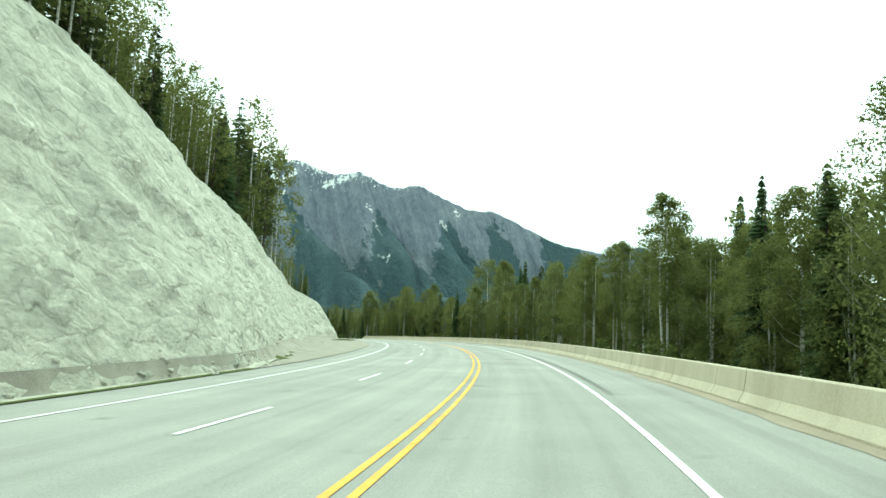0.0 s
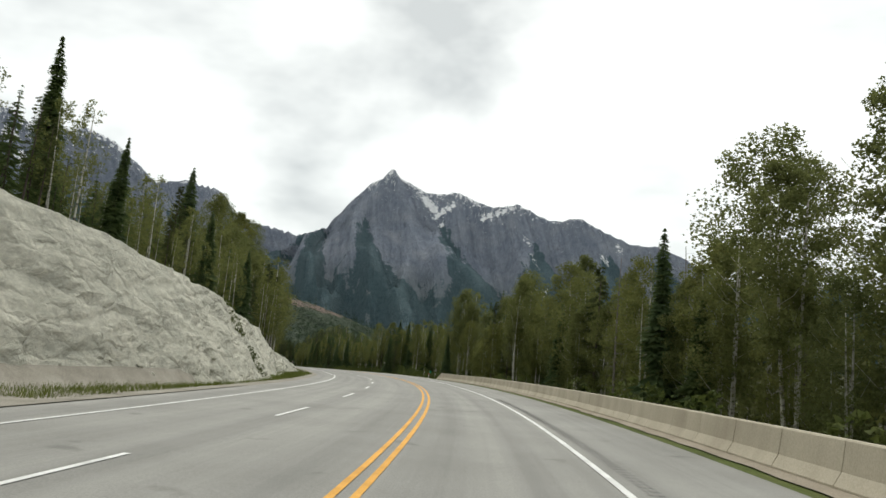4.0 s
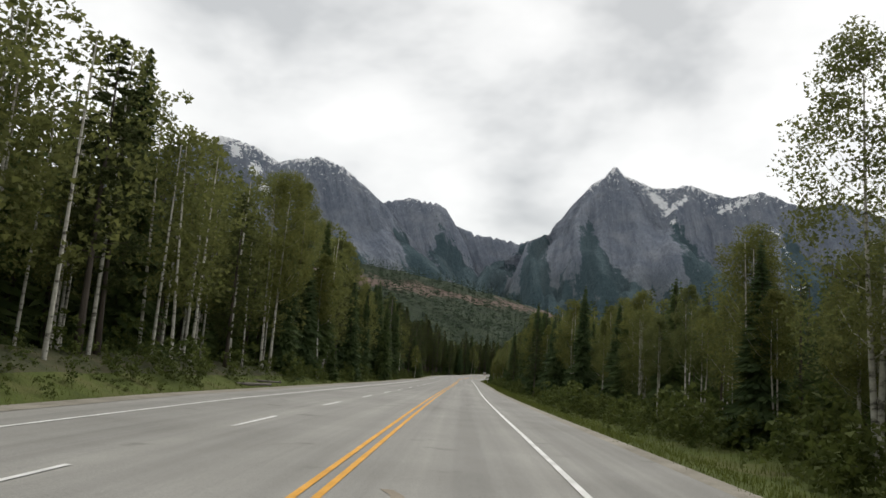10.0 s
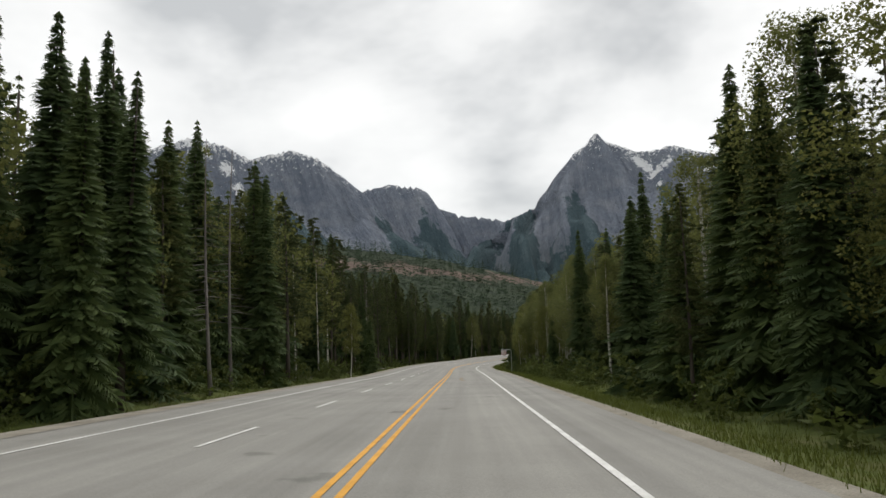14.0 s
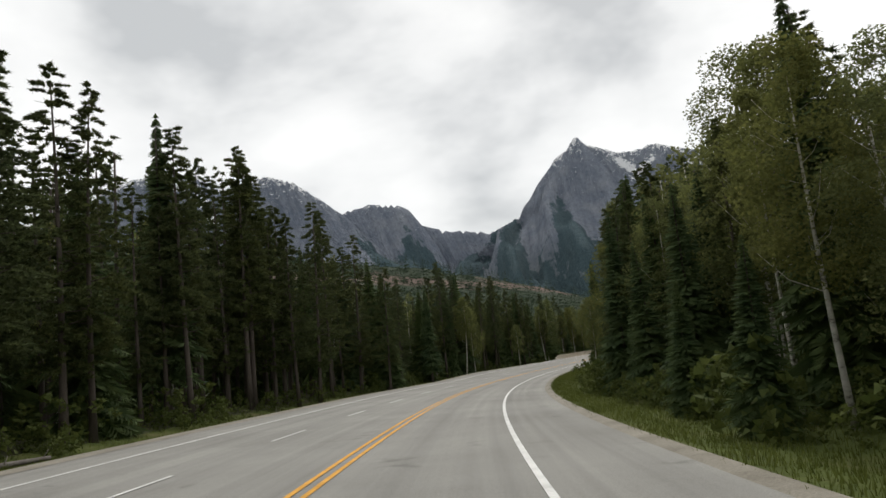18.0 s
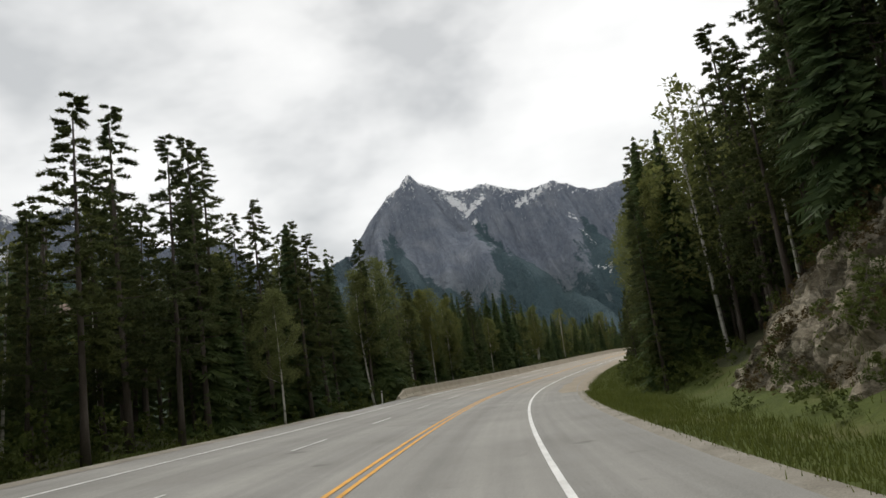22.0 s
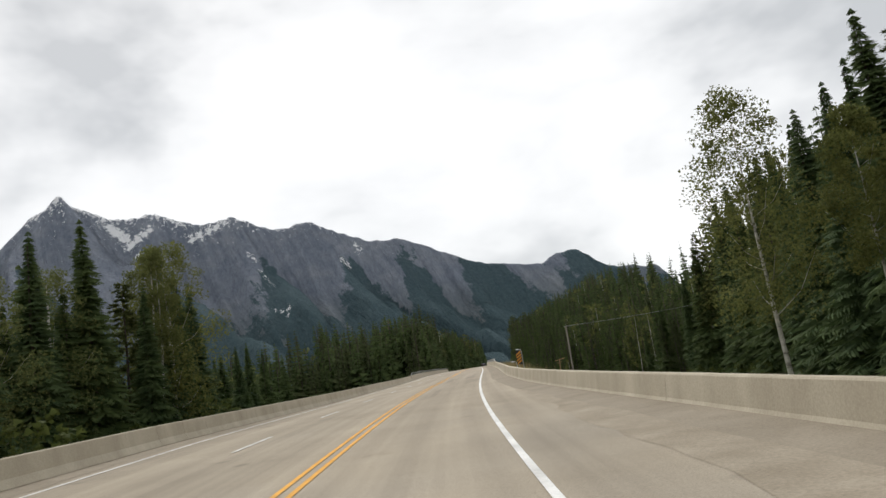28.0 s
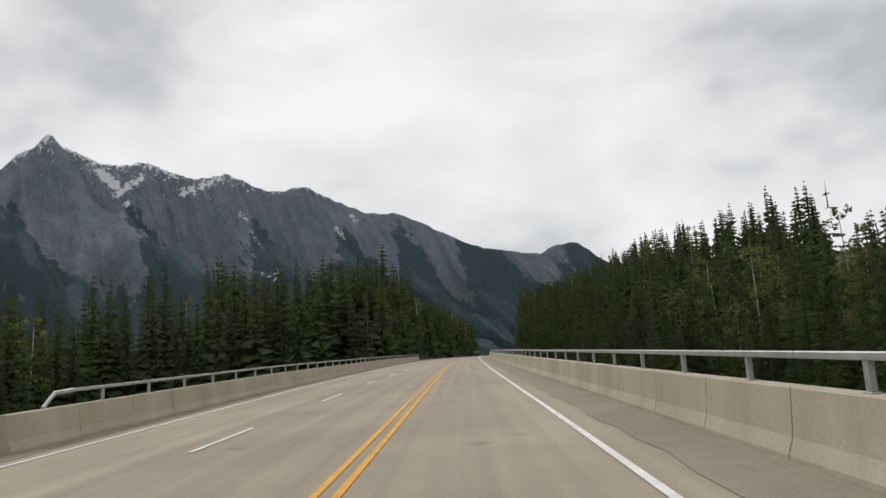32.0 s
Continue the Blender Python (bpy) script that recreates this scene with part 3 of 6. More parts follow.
# chosen trees: metres along the road, to its right, height
SPRUCES = [(31, 15.0, 13.4), (47, 17.0, 16.1), (47, 20.0, 15.3), (59, 18.0, 14.4), (131, 20.0, 19.5), (141, 24.0, 21.8), (142, -30.0, 12.2), (144, 13.0, 8.9), (149, 13.0, 13.2), (164, -30.0, 15.7), (194, -26.0, 16.5), (224, 16.0, 11.0), (224, 12.0, 7.7), (253, 16.0, 10.9), (263, 10.0, 8.9), (264, 14.0, 12.0), (268, 13.0, 9.4), (271, 14.0, 11.2), (289, -17.0, 16.3), (298, 13.0, 8.0), (317, -21.0, 21.0), (322, 13.0, 7.5), (341, 14.0, 8.2), (347, 11.5, 9.1), (352, -18.0, 17.4), (359, -14.5, 5.6), (361, 12.5, 10.3), (371, 13.0, 10.7), (374, -14.5, 7.8), (374, -15.0, 14.6), (374, 12.0, 10.4), (377, -20.0, 20.0)]
SPRUCES += [(379, 13.0, 12.2), (385, 14.0, 13.4), (387, 13.0, 13.5), (388, -15.0, 14.5), (392, 13.0, 14.9), (397, 12.0, 11.5), (402, 12.5, 12.3), (403, -17.0, 16.1), (404, -13.5, 14.6), (406, -16.0, 17.5), (407, 13.0, 11.5), (409, -14.0, 16.2), (409, 11.5, 9.0), (414, 12.0, 8.8), (415, -17.0, 18.3), (415, -19.0, 18.6), (416, 11.0, 11.0), (422, 13.5, 13.7), (429, -18.0, 20.0), (436, -15.0, 17.5), (438, 14.0, 12.8), (445, 13.0, 14.0), (448, -18.0, 20.5), (461, 12.0, 7.1), (466, -17.0, 15.7), (483, -12.0, 8.9), (488, 9.7, 5.0), (490, -14.0, 14.4), (500, 9.5, 5.0), (503, 13.0, 12.5), (508, 10.0, 5.0), (512, 11.5, 9.1)]
SPRUCES += [(515, 13.0, 10.5), (521, 11.5, 8.2), (523, 13.0, 11.0), (526, -17.0, 19.7), (528, 11.0, 11.2), (532, 12.0, 12.3), (538, 12.5, 12.8), (545, 14.0, 12.7), (563, 11.5, 10.2), (568, -14.0, 14.2), (570, -16.0, 16.2), (584, -13.0, 13.8), (586, -15.0, 13.5), (597, -14.0, 15.2), (603, -14.0, 17.1), (611, -16.0, 18.2), (636, 12.0, 11.2), (646, -15.0, 16.0), (649, -16.0, 17.0), (661, 20.0, 19.2), (676, 14.0, 10.6), (683, -17.0, 16.0), (685, 15.0, 11.5), (687, -13.0, 12.8), (691, -12.5, 8.1), (692, 13.5, 9.3), (694, 12.5, 9.1), (700, -15.0, 15.5), (702, 11.0, 7.5), (702, 13.5, 10.8), (703, -14.0, 13.1), (706, -16.0, 16.1)]
SPRUCES += [(710, 12.0, 9.3), (710, 14.0, 9.1), (713, -13.0, 11.6), (714, -15.0, 14.6), (715, 15.0, 9.4), (718, 13.0, 7.5), (725, -16.0, 15.1), (731, -15.0, 13.5), (732, 13.0, 6.4), (737, -15.0, 13.2), (751, 15.0, 10.1), (763, -15.0, 12.7), (763, -12.0, 8.7), (765, 13.0, 8.0), (768, -13.0, 9.8), (771, -12.5, 8.4), (774, -13.0, 9.5), (775, -16.0, 13.9), (782, -14.0, 11.7), (790, -13.0, 9.1), (790, -16.0, 15.0), (799, -15.0, 14.0), (807, -14.0, 7.7), (812, -15.0, 9.6), (819, -16.0, 10.9), (826, -16.0, 10.4)]
ASPENS = [(46, 18.0, 14.6), (52, 17.0, 13.0), (58, 16.0, 15.6), (83, 14.0, 12.8), (89, 15.0, 13.5), (96, 20.0, 17.6), (103, 17.0, 17.5), (137, 19.0, 21.1), (151, 20.0, 23.0), (156, 25.0, 23.4), (165, 16.0, 15.0), (173, 15.0, 15.5), (179, 15.0, 17.2), (182, 18.0, 19.5), (186, -22.0, 9.0), (187, 15.0, 14.6), (190, 13.0, 15.1), (199, 17.0, 20.2), (203, 15.0, 16.2), (207, 19.0, 20.3), (208, -22.0, 14.4), (210, -25.0, 18.5), (211, -19.0, 11.9), (220, -21.0, 15.7), (224, -23.0, 18.0), (226, 15.0, 11.1), (228, 13.0, 8.5), (235, 15.0, 8.1), (238, -23.0, 22.3), (245, -22.0, 23.0), (247, -26.0, 25.2), (248, 17.0, 10.0)]
ASPENS += [(251, -19.0, 20.5), (268, 14.0, 9.0), (269, -20.0, 22.2), (270, -14.0, 10.4), (276, -24.0, 25.4), (280, 13.0, 6.6), (285, -24.0, 28.4), (288, -16.0, 16.6), (293, -22.0, 26.8), (329, 14.0, 7.9), (337, -16.0, 19.3), (345, -17.0, 20.3), (349, -21.0, 22.0), (353, 14.0, 10.5), (354, -15.0, 14.7), (367, -20.0, 21.4), (371, -18.0, 17.1), (388, -19.0, 22.0), (390, -17.0, 17.0), (394, -24.0, 26.5), (401, -22.0, 24.9), (438, -17.0, 16.8), (461, -11.5, 9.1), (469, 14.0, 7.6), (475, 15.0, 9.1), (481, 10.0, 6.8), (482, 15.0, 10.0), (484, 10.5, 7.7), (486, 11.0, 8.3), (488, 14.0, 10.5), (492, 11.5, 10.7), (500, 11.5, 10.0)]
ASPENS += [(504, 12.0, 10.0), (539, 12.0, 11.0), (556, 10.5, 7.7), (599, -12.0, 13.0), (603, -11.5, 11.5), (634, -11.5, 9.1), (650, 13.5, 11.8), (654, 14.0, 14.0), (657, -12.5, 13.6), (662, 18.0, 16.0), (662, -13.0, 15.5), (668, 13.0, 9.1), (680, -14.0, 14.3), (682, -14.0, 14.6), (687, -15.0, 13.7), (719, -12.0, 5.7), (725, 13.0, 6.5), (732, -13.0, 9.6), (735, -13.0, 10.5), (752, 13.0, 7.7), (762, 14.0, 9.4), (768, 12.0, 6.8), (770, 10.5, 7.7)]
PINES = [(110, 17.0, 17.4), (119, 22.0, 18.5), (130, -28.0, 9.0), (167, 14.0, 14.3), (180, -24.0, 10.8), (260, 10.5, 8.4), (368, 11.0, 9.7), (381, -19.0, 21.3), (396, -16.0, 15.7), (405, 10.5, 9.0), (445, -15.0, 18.0), (486, -15.0, 14.4), (492, -14.0, 17.3), (493, -16.0, 16.0), (502, -16.0, 16.7), (507, -14.0, 15.7), (510, 13.0, 11.0), (511, -17.0, 17.5), (515, -15.0, 17.3), (525, -15.0, 18.6), (529, 11.5, 11.7), (534, 12.0, 12.6), (536, -16.0, 19.9), (540, -18.0, 22.0), (541, -14.0, 16.4), (543, -16.0, 17.5), (546, -14.0, 18.3), (552, -15.0, 17.4), (558, -17.0, 20.0), (561, -15.0, 17.8), (562, -12.0, 14.2), (571, 13.0, 10.4)]
PINES += [(573, -14.0, 13.0), (581, -16.0, 14.5), (592, -15.0, 15.8), (594, 14.0, 10.8), (595, -14.0, 17.4), (601, 15.0, 12.5), (602, -14.0, 16.7), (602, -16.0, 19.1), (611, -14.0, 14.5), (614, 17.0, 10.1), (618, -14.0, 15.9), (621, 15.0, 12.0), (623, -15.0, 17.4), (626, -14.0, 16.8), (631, -15.0, 18.6), (634, 11.5, 10.3), (636, -17.0, 19.7), (638, 12.0, 12.0), (639, 17.0, 14.0), (640, 12.5, 12.8), (641, -15.0, 17.0), (643, -13.0, 14.3), (646, 13.5, 13.5), (647, -13.0, 15.3), (647, -15.0, 16.5), (654, -15.0, 14.5), (662, 12.0, 8.4), (664, 12.5, 9.3), (667, 13.0, 10.3), (673, 14.0, 12.4), (675, 11.5, 8.3), (676, 14.0, 12.4)]
PINES += [(681, 12.0, 9.0), (685, 11.0, 7.9), (690, 12.0, 8.1), (693, -15.0, 15.2), (696, -16.0, 16.6), (698, 10.5, 8.4), (755, 11.5, 5.5), (757, 11.5, 5.1)]
DEAD_TREES = [(149, 14.0, 13.3), (157, 15.0, 15.9), (158, 13.0, 13.0), (164, 15.0, 14.0), (421, -14.0, 16.7), (428, -15.0, 18.0), (497, -14.5, 15.1), (500, -15.0, 15.2), (502, -15.0, 16.3), (679, 12.5, 9.8), (705, 13.0, 9.3), (715, -18.0, 19.0), (725, -16.0, 15.1), (736, -18.0, 16.9)]
# canopy heights every 20 m along the road, on its left and right
CANOPY_LEFT = [0, 0, 0, 0, 0, 0, 0, 27, 8, 7, 9, 13, 14, 18, 19, 22, 20, 19, 20, 21, 21, 17, 20, 21, 22, 23, 16, 19, 22, 18, 16, 15, 16, 17, 18, 15, 16, 18, 16, 15, 15, 16, 13, 12, 16, 21, 24, 24, 26, 27, 32, 32, 31, 26, 26, 0, 0]
CANOPY_RIGHT = [0, 0, 0, 0, 0, 10, 15, 17, 21, 24, 20, 22, 18, 8, 12, 14, 10, 10, 12, 12, 13, 16, 16, 16, 18, 18, 14, 16, 18, 15, 18, 19, 19, 19, 22, 21, 19, 14, 9, 19, 25, 27, 27, 27, 27, 20, 22, 24, 27, 27, 27, 27, 27, 27, 27, 27, 0]


GROUND_COLS = [-170, -120, -85, -60, -45, -36, -30, -26, -22.5, -20, -18, -16.5, -15, -13.8, -12.8, -12, -11.3, -10.6, -9.9, -9.2]
GROUND_RIGHT = [6.5, 7.2, 7.9, 8.6, 9.4, 10.3, 11.4, 12.6, 14, 16, 18.5, 21.5, 25, 30, 37, 46, 60, 85, 120, 170]


def ground_up(s, o):
    """the ground's height over the road's plane, uneven away from the road"""
    far = max(0.0, min(1.0, (abs(o) - 9) / 12))
    n = noise.noise((s * 0.13, o * 0.13, 3.1)) * 0.35 + noise.noise((s * 0.5, o * 0.5, 7.7)) * 0.12
    edge = max(0.0, (abs(o) - 100) / 70)
    return rise(s, o) + n * far - edge * 30 - 0.02


def build_ground():
    for name, cols, label in (("ground_west", GROUND_COLS, "grassy verge and forest floor beside the highway"), ("ground_east", GROUND_RIGHT, "grassy verge and forest floor beside the highway")):
        ss = np.arange(-190, 1400, 2.5)
        V = [spot(s, o, ground_up(s, o) - (min(2.6, 0.4 * cut_height(s) + 0.4) if -60 < s < 246 and -9.2 - cut_toe(s) - cut_height(s) * 0.62 - 0.4 < o < -9.4 - cut_toe(s) else 0.0) - (min(2.2, 0.8 * rise(s, o)) if 562 < s < 621 and 10.2 < o < (16.2 if s > 600 else 14.4) else 0.0)) for s in ss for o in [c - (6.6 - edge(s)) * max(0.0, min(1.0, (14 - c) / 6)) if c > 0 else c for c in cols]]
        n = len(cols)
        F = [(i * n + j, i * n + j + 1, (i + 1) * n + j + 1, (i + 1) * n + j) for i in range(len(ss) - 1) for j in range(n - 1)]
        me = mesh_of(name, V, F, [MAT_GROUND, MAT_FORESTFLOOR], True)
        wooded = [1 if abs(cols[f % (n - 1)]) > (13.5 if cols[0] > 0 else 16) or (cols[0] < 0 and ss[f // (n - 1)] > 645) else 0 for f in range(len(F))]
        me.polygons.foreach_set("material_index", wooded)
        tagged(new(name, me), label, "ground", kind="structure")
    # the valley floor out to the horizon
    xs, ys = np.arange(-4900, 4901, 140.0), np.arange(-4900, 4901, 140.0)
    V = [(x, y, -34 + 10 * noise.noise((x * 0.002, y * 0.002, 0))) for y in ys for x in xs]
    n = len(xs)
    F = [(i * n + j, i * n + j + 1, (i + 1) * n + j + 1, (i + 1) * n + j) for i in range(len(ys) - 1) for j in range(n - 1)]
    tagged(new("ground_valley", mesh_of("ground_valley", V, F, MAT_WOODFLOOR, True)), "wide forested valley floor", "ground", kind="structure")


build_ground()


# ---- road, shoulders and painted lines ----
ROAD_END = 1380
road = tagged(new("road", ribbon("road", -180, ROAD_END, 3, [-9.2, -7.2, -3.6, 0, 3.65, 6.6], [0, 0, 0, 0, 0, 0], MAT_ASPHALT)), "worn light grey asphalt highway of three lanes", "road", kind="structure")


def strip(name, o, width, material, label, s0=-180, s1=ROAD_END):
    return part(name, ribbon(name, s0, s1, 3, [o - width / 2, o + width / 2], [0.012, 0.012], material), road, label)


strip("centre_line", -0.14, 0.11, MAT_YELLOW, "yellow painted centre line")
strip("centre_line", 0.14, 0.11, MAT_YELLOW, "yellow painted centre line")
strip("edge_line", 3.65, 0.125, MAT_WHITE, "white painted edge line", -180, 214)
strip("edge_line", 3.65, 0.125, MAT_WHITE, "white painted edge line", 226, ROAD_END)
strip("edge_line", -7.17, 0.13, MAT_WHITE, "white painted edge line")
dash_mesh = mesh_of("lane_dash", [(-0.055, -2.1, 0), (0.055, -2.1, 0), (0.055, 2.1, 0), (-0.055, 2.1, 0)], [(0, 1, 2, 3)], MAT_WHITE)
for i in range(100):
    s = lerp(i - 5, [-8, 0, 4, 10, 13, 16, 20, 24, 29, 33, 37, 39, 43, 47, 52, 55, 57, 62, 67, 69, 72, 112],
             [-86, 12.8, 65.6, 142.8, 181.1, 218.2, 266.6, 313, 369.5, 415.5, 461.4, 484.2, 529.9, 577, 638.3, 675.3, 701, 763.1, 825.2, 850.4, 890, 1378])
    slope = math.degrees(math.atan((plane_z(s + 2, -3.6) - plane_z(s - 2, -3.6)) / 4))
    part("lane_dash", dash_mesh, road, at=Matrix.Translation(spot(s, -3.6, 0.014)) @ pose(0, 0, 0, slope, 0, turn(s)))
# gravel along both edges
for name, offs, s0, s1 in (("gravel_shoulder", [-10.4, -9.9, -9.1], 130, 640), ("gravel_shoulder", [6.5, 6.75, 7.05], 210, 640)):
    tagged(new(name, ribbon(name, s0, s1, 2, offs, [-0.03, 0.02, 0.012], MAT_GRAVEL)), "pale gravel shoulder along the asphalt", "shoulder", kind="structure")


def gravel_apron():
    """bare gravel between the asphalt and the foot of the rock"""
    V, F = [], []
    ss = np.arange(-60, 146, 1.5)
    for s in ss:
        w = cut_toe(s) + 0.5
        for j in range(6):
            o = -9.1 - w * j / 5
            V.append(spot(s, o, 0.03 + (ground_up(s, o) if j else 0) + (0.1 if j == 5 else 0)))
    for i in range(len(ss) - 1):
        for j in range(5):
            F.append((i * 6 + j + 1, i * 6 + j, i * 6 + j + 6, i * 6 + j + 7))
    tagged(new("gravel_apron", mesh_of("gravel_apron", V, F, MAT_GRAVEL, True)), "bare pale gravel at the foot of the rock cut", "shoulder", kind="structure")


gravel_apron()


def side_track():
    """a fan of pale gravel where a track leaves the highway"""
    V, F = [], []
    ss = np.arange(222, 262, 1.0)
    for s in ss:
        inner = lerp(s, [222, 230, 242, 262], [6.4, 4.5, 5.0, 6.5]) + 0.25 * noise.noise((s * 0.5, 0, 4))
        outer = lerp(s, [222, 227, 236, 248, 262], [6.8, 9.5, 8.6, 7.6, 6.9]) + 0.4 * noise.noise((s * 0.45, 0, 9))
        for j in range(5):
            o = inner + (outer - inner) * j / 4
            V.append(spot(s, o, 0.005 + 0.002 * j + (ground_up(s, o) + 0.03 if o > 6.6 else 0.0)))
    for i in range(len(ss) - 1):
        for j in range(4):
            F.append((i * 5 + j, i * 5 + j + 1, i * 5 + j + 6, i * 5 + j + 5))
    tagged(new("gravel_track", mesh_of("gravel_track", V, F, MAT_TRACK, True)), "fan of pale gravel where a side track joins", "shoulder", kind="structure")


side_track()


def pullout():
    """the wide dirt shoulder before the second barrier"""
    V, F = [], []
    ss = np.arange(640, 812, 1.0)
    for s in ss:
        w = lerp(s, [640, 665, 700, 735, 748, 760, 768, 784, 792, 812], [7.3, 7.7, 7.2, 7.6, 8.5, 7.95, 7.65, 6.7, 6.25, 5.8]) + 0.25 * noise.noise((s * 0.3, 0, 0))
        inner = 5.35 + 0.5 * noise.noise((s * 0.12, 3, 0)) + 0.3 * noise.noise((s * 0.55, 7, 0))
        V += [spot(s, min(inner, w - 0.5), 0.004), spot(s, min(6.3, w - 0.2), 0.012), spot(s, w, 0.014 + max(0.0 if w < 6.65 else -1.0, ground_up(s, w)))]
    for i in range(len(ss) - 1):
        for j in range(2):
            F.append((i * 3 + j, i * 3 + j + 1, i * 3 + j + 4, i * 3 + j + 3))
    tagged(new("dirt_shoulder", mesh_of("dirt_shoulder", V, F, MAT_DIRT, True)), "wide dusty gravel shoulder beside the lane", "shoulder", kind="structure")


pullout()


# ---- rock cut and outcrop ----
def rock_face(name, s0, s1, step, o_of, material, label, rough, cols=16, bench=0.0, lump=1.0):
    V, F = [], []
    ss = np.arange(s0, s1, step)
    for s in ss:
        pts = o_of(s)
        for j in range(cols):
            u = j / (cols - 1)
            o = np.interp(u, [0, 1], [pts[0], pts[1]])
            p = spot(s, o, rise(s, o) + 0.05)
            a = float(np.interp(s, ALONG2, RT))
            out = Vector((math.cos(a), math.sin(a), 0)) * (1 if o < 0 else -1) + Vector((0, 0, 0.6))
            n = noise.fractal(Vector((s * 0.16, o * 0.25, p.z * 0.22)), 0.9, 2.0, 5) * rough
            n += (noise.voronoi(Vector((s * 0.33, o * 0.4, p.z * 0.5)) / lump)[0][0] - 0.4) * rough * 1.1 * lump
            n += 0.5 * rough * math.floor(2.2 * noise.noise(Vector((s * 0.09 + 3, p.z * 0.16, 8.0))) + 0.5)
            if bench:
                wob = noise.noise(Vector((s * 0.4, p.z * 0.4, o)))
                n += bench * (noise.cell(Vector((s * 0.75 + wob, p.z * 1.1 + 0.3 * s + wob, 2.0))) - 0.3) * 0.8
                n += bench * (noise.cell(Vector((s * 2.1 + wob, p.z * 2.8 + 0.7 * s + wob, 5.0))) - 0.3) * 0.35
            fade = min(1, u * 6) * min(1, (1 - u) * 5 + 0.15)
            V.append(p + out * n * fade)
    for i in range(len(ss) - 1):
        for j in range(cols - 1):
            F.append((i * cols + j, i * cols + j + 1, (i + 1) * cols + j + 1, (i + 1) * cols + j))
    return tagged(new(name, mesh_of(name, V, F, material)), label, "rock face", kind="structure")


def cut_offsets(s):
    return -9.2 - cut_toe(s) + 0.25, -9.2 - cut_toe(s) - cut_height(s) * 0.62 - 1.2


rock_face("rock_cut", -44, 246, 0.7, cut_offsets, MAT_ROCK, "steep pale blasted rock cut beside the road", 0.24, 34, 0.1)
rock_face("rock_outcrop", 561, 623, 0.22, lambda s: (lerp(s, [572, 597, 612, 622], [9.3, 9.5, 11.0, 11.8]), lerp(s, [572, 597, 612, 622], [14.8, 15.0, 16.6, 17.2])), MAT_BROWNROCK, "pale craggy rock outcrop with moss above the grass verge", 0.42, 44, 0.3, 0.5)


# ---- mountains ----
def ridge_mesh(name, ridge, box, step, slope, spur, material, label, floor=-60.0, relief=1.0, crag=1.32):
    """a range that falls away on both sides of its ridge line in spurs and gullies"""
    R = np.array(ridge, float)
    xs, ys = np.arange(box[0], box[1], step), np.arange(box[2], box[3], step)
    X, Y = np.meshgrid(xs, ys)
    best = np.full(X.shape, -1e9)
    away, fall = np.zeros(X.shape), np.zeros(X.shape)
    for i in range(len(R) - 1):
        a, b = R[i], R[i + 1]
        d = b[:2] - a[:2]
        u = np.clip(((X - a[0]) * d[0] + (Y - a[1]) * d[1]) / (d @ d), 0, 1)
        dist = np.hypot(X - a[0] - u * d[0], Y - a[1] - u * d[1])
        steep = crag * np.minimum(dist, 260.0) + slope * np.maximum(dist - 260.0, 0) * np.where(dist < 1500, 1 - 0.18 * dist / 1500.0, 0.82)
        h = a[2] + u * (b[2] - a[2]) - steep
        higher = h > best
        best, away, fall = np.where(higher, h, best), np.where(higher, dist, away), np.where(higher, steep, fall)
    # spurs run down and along from the general line of the ridge
    axis = (R[-1, :2] - R[0, :2]) / np.hypot(*(R[-1, :2] - R[0, :2]))
    run = (X - R[0, 0]) * axis[0] + (Y - R[0, 1]) * axis[1] - 0.5 * away
    phase = run * math.pi / spur + 0.7 * np.sin(run / 310.0) + 0.5 * np.sin(away / 260.0)
    gully = 0.2 - 1.5 * np.abs(np.sin(phase)) + 0.35 * np.sin(run * 2 * math.pi / (spur * 0.37) + away / 110.0)
    best = best + fall * 0.21 * relief * np.clip(gully, -1.3, 0.0) * np.clip(away / 260.0, 0.03, 1)
    flank = np.sin(2 * phase + 0.6)
    V = np.stack([X, Y, best], -1).reshape(-1, 3)
    flank, away, run = flank.ravel(), away.ravel(), run.ravel()
    for k, v in enumerate(V):
        if v[2] > floor - 200:
            calm = min(1.0, 0.12 + away[k] / 320.0)
            v[2] += relief * calm * (noise.fractal(Vector((v[0] * 0.0045, v[1] * 0.0045, 1.7)), 1.0, 2.1, 5) * 30 + noise.noise((run[k] * 0.016, away[k] * 0.0035, 6.0)) * 26)
            v[2] += relief * noise.noise((v[0] * 0.03, v[1] * 0.03, 4.0)) * 6
    keep = V[:, 2].reshape(X.shape) > floor
    n = len(xs)
    F = []
    for i in range(len(ys) - 1):
        for j in range(n - 1):
            if keep[i, j] or keep[i + 1, j] or keep[i, j + 1] or keep[i + 1, j + 1]:
                F.append((i * n + j, i * n + j + 1, (i + 1) * n + j + 1, (i + 1) * n + j))
    F = np.array(F)
    used = np.unique(F)
    where = np.zeros(len(V), int)
    where[used] = np.arange(len(used))
    me = array_mesh(name, V[used], where[F], material)
    me.polygons.foreach_set("use_smooth", [True] * len(me.polygons))
    for key, values in (("flank", flank), ("crest", np.exp(-away / 50.0)), ("down", away), ("along", run)):
        layer = me.attributes.new(key, "FLOAT", "POINT")
        layer.data.foreach_set("value", values[used].astype(np.float32))
    return tagged(new(name, me), label, "mountain", kind="structure")


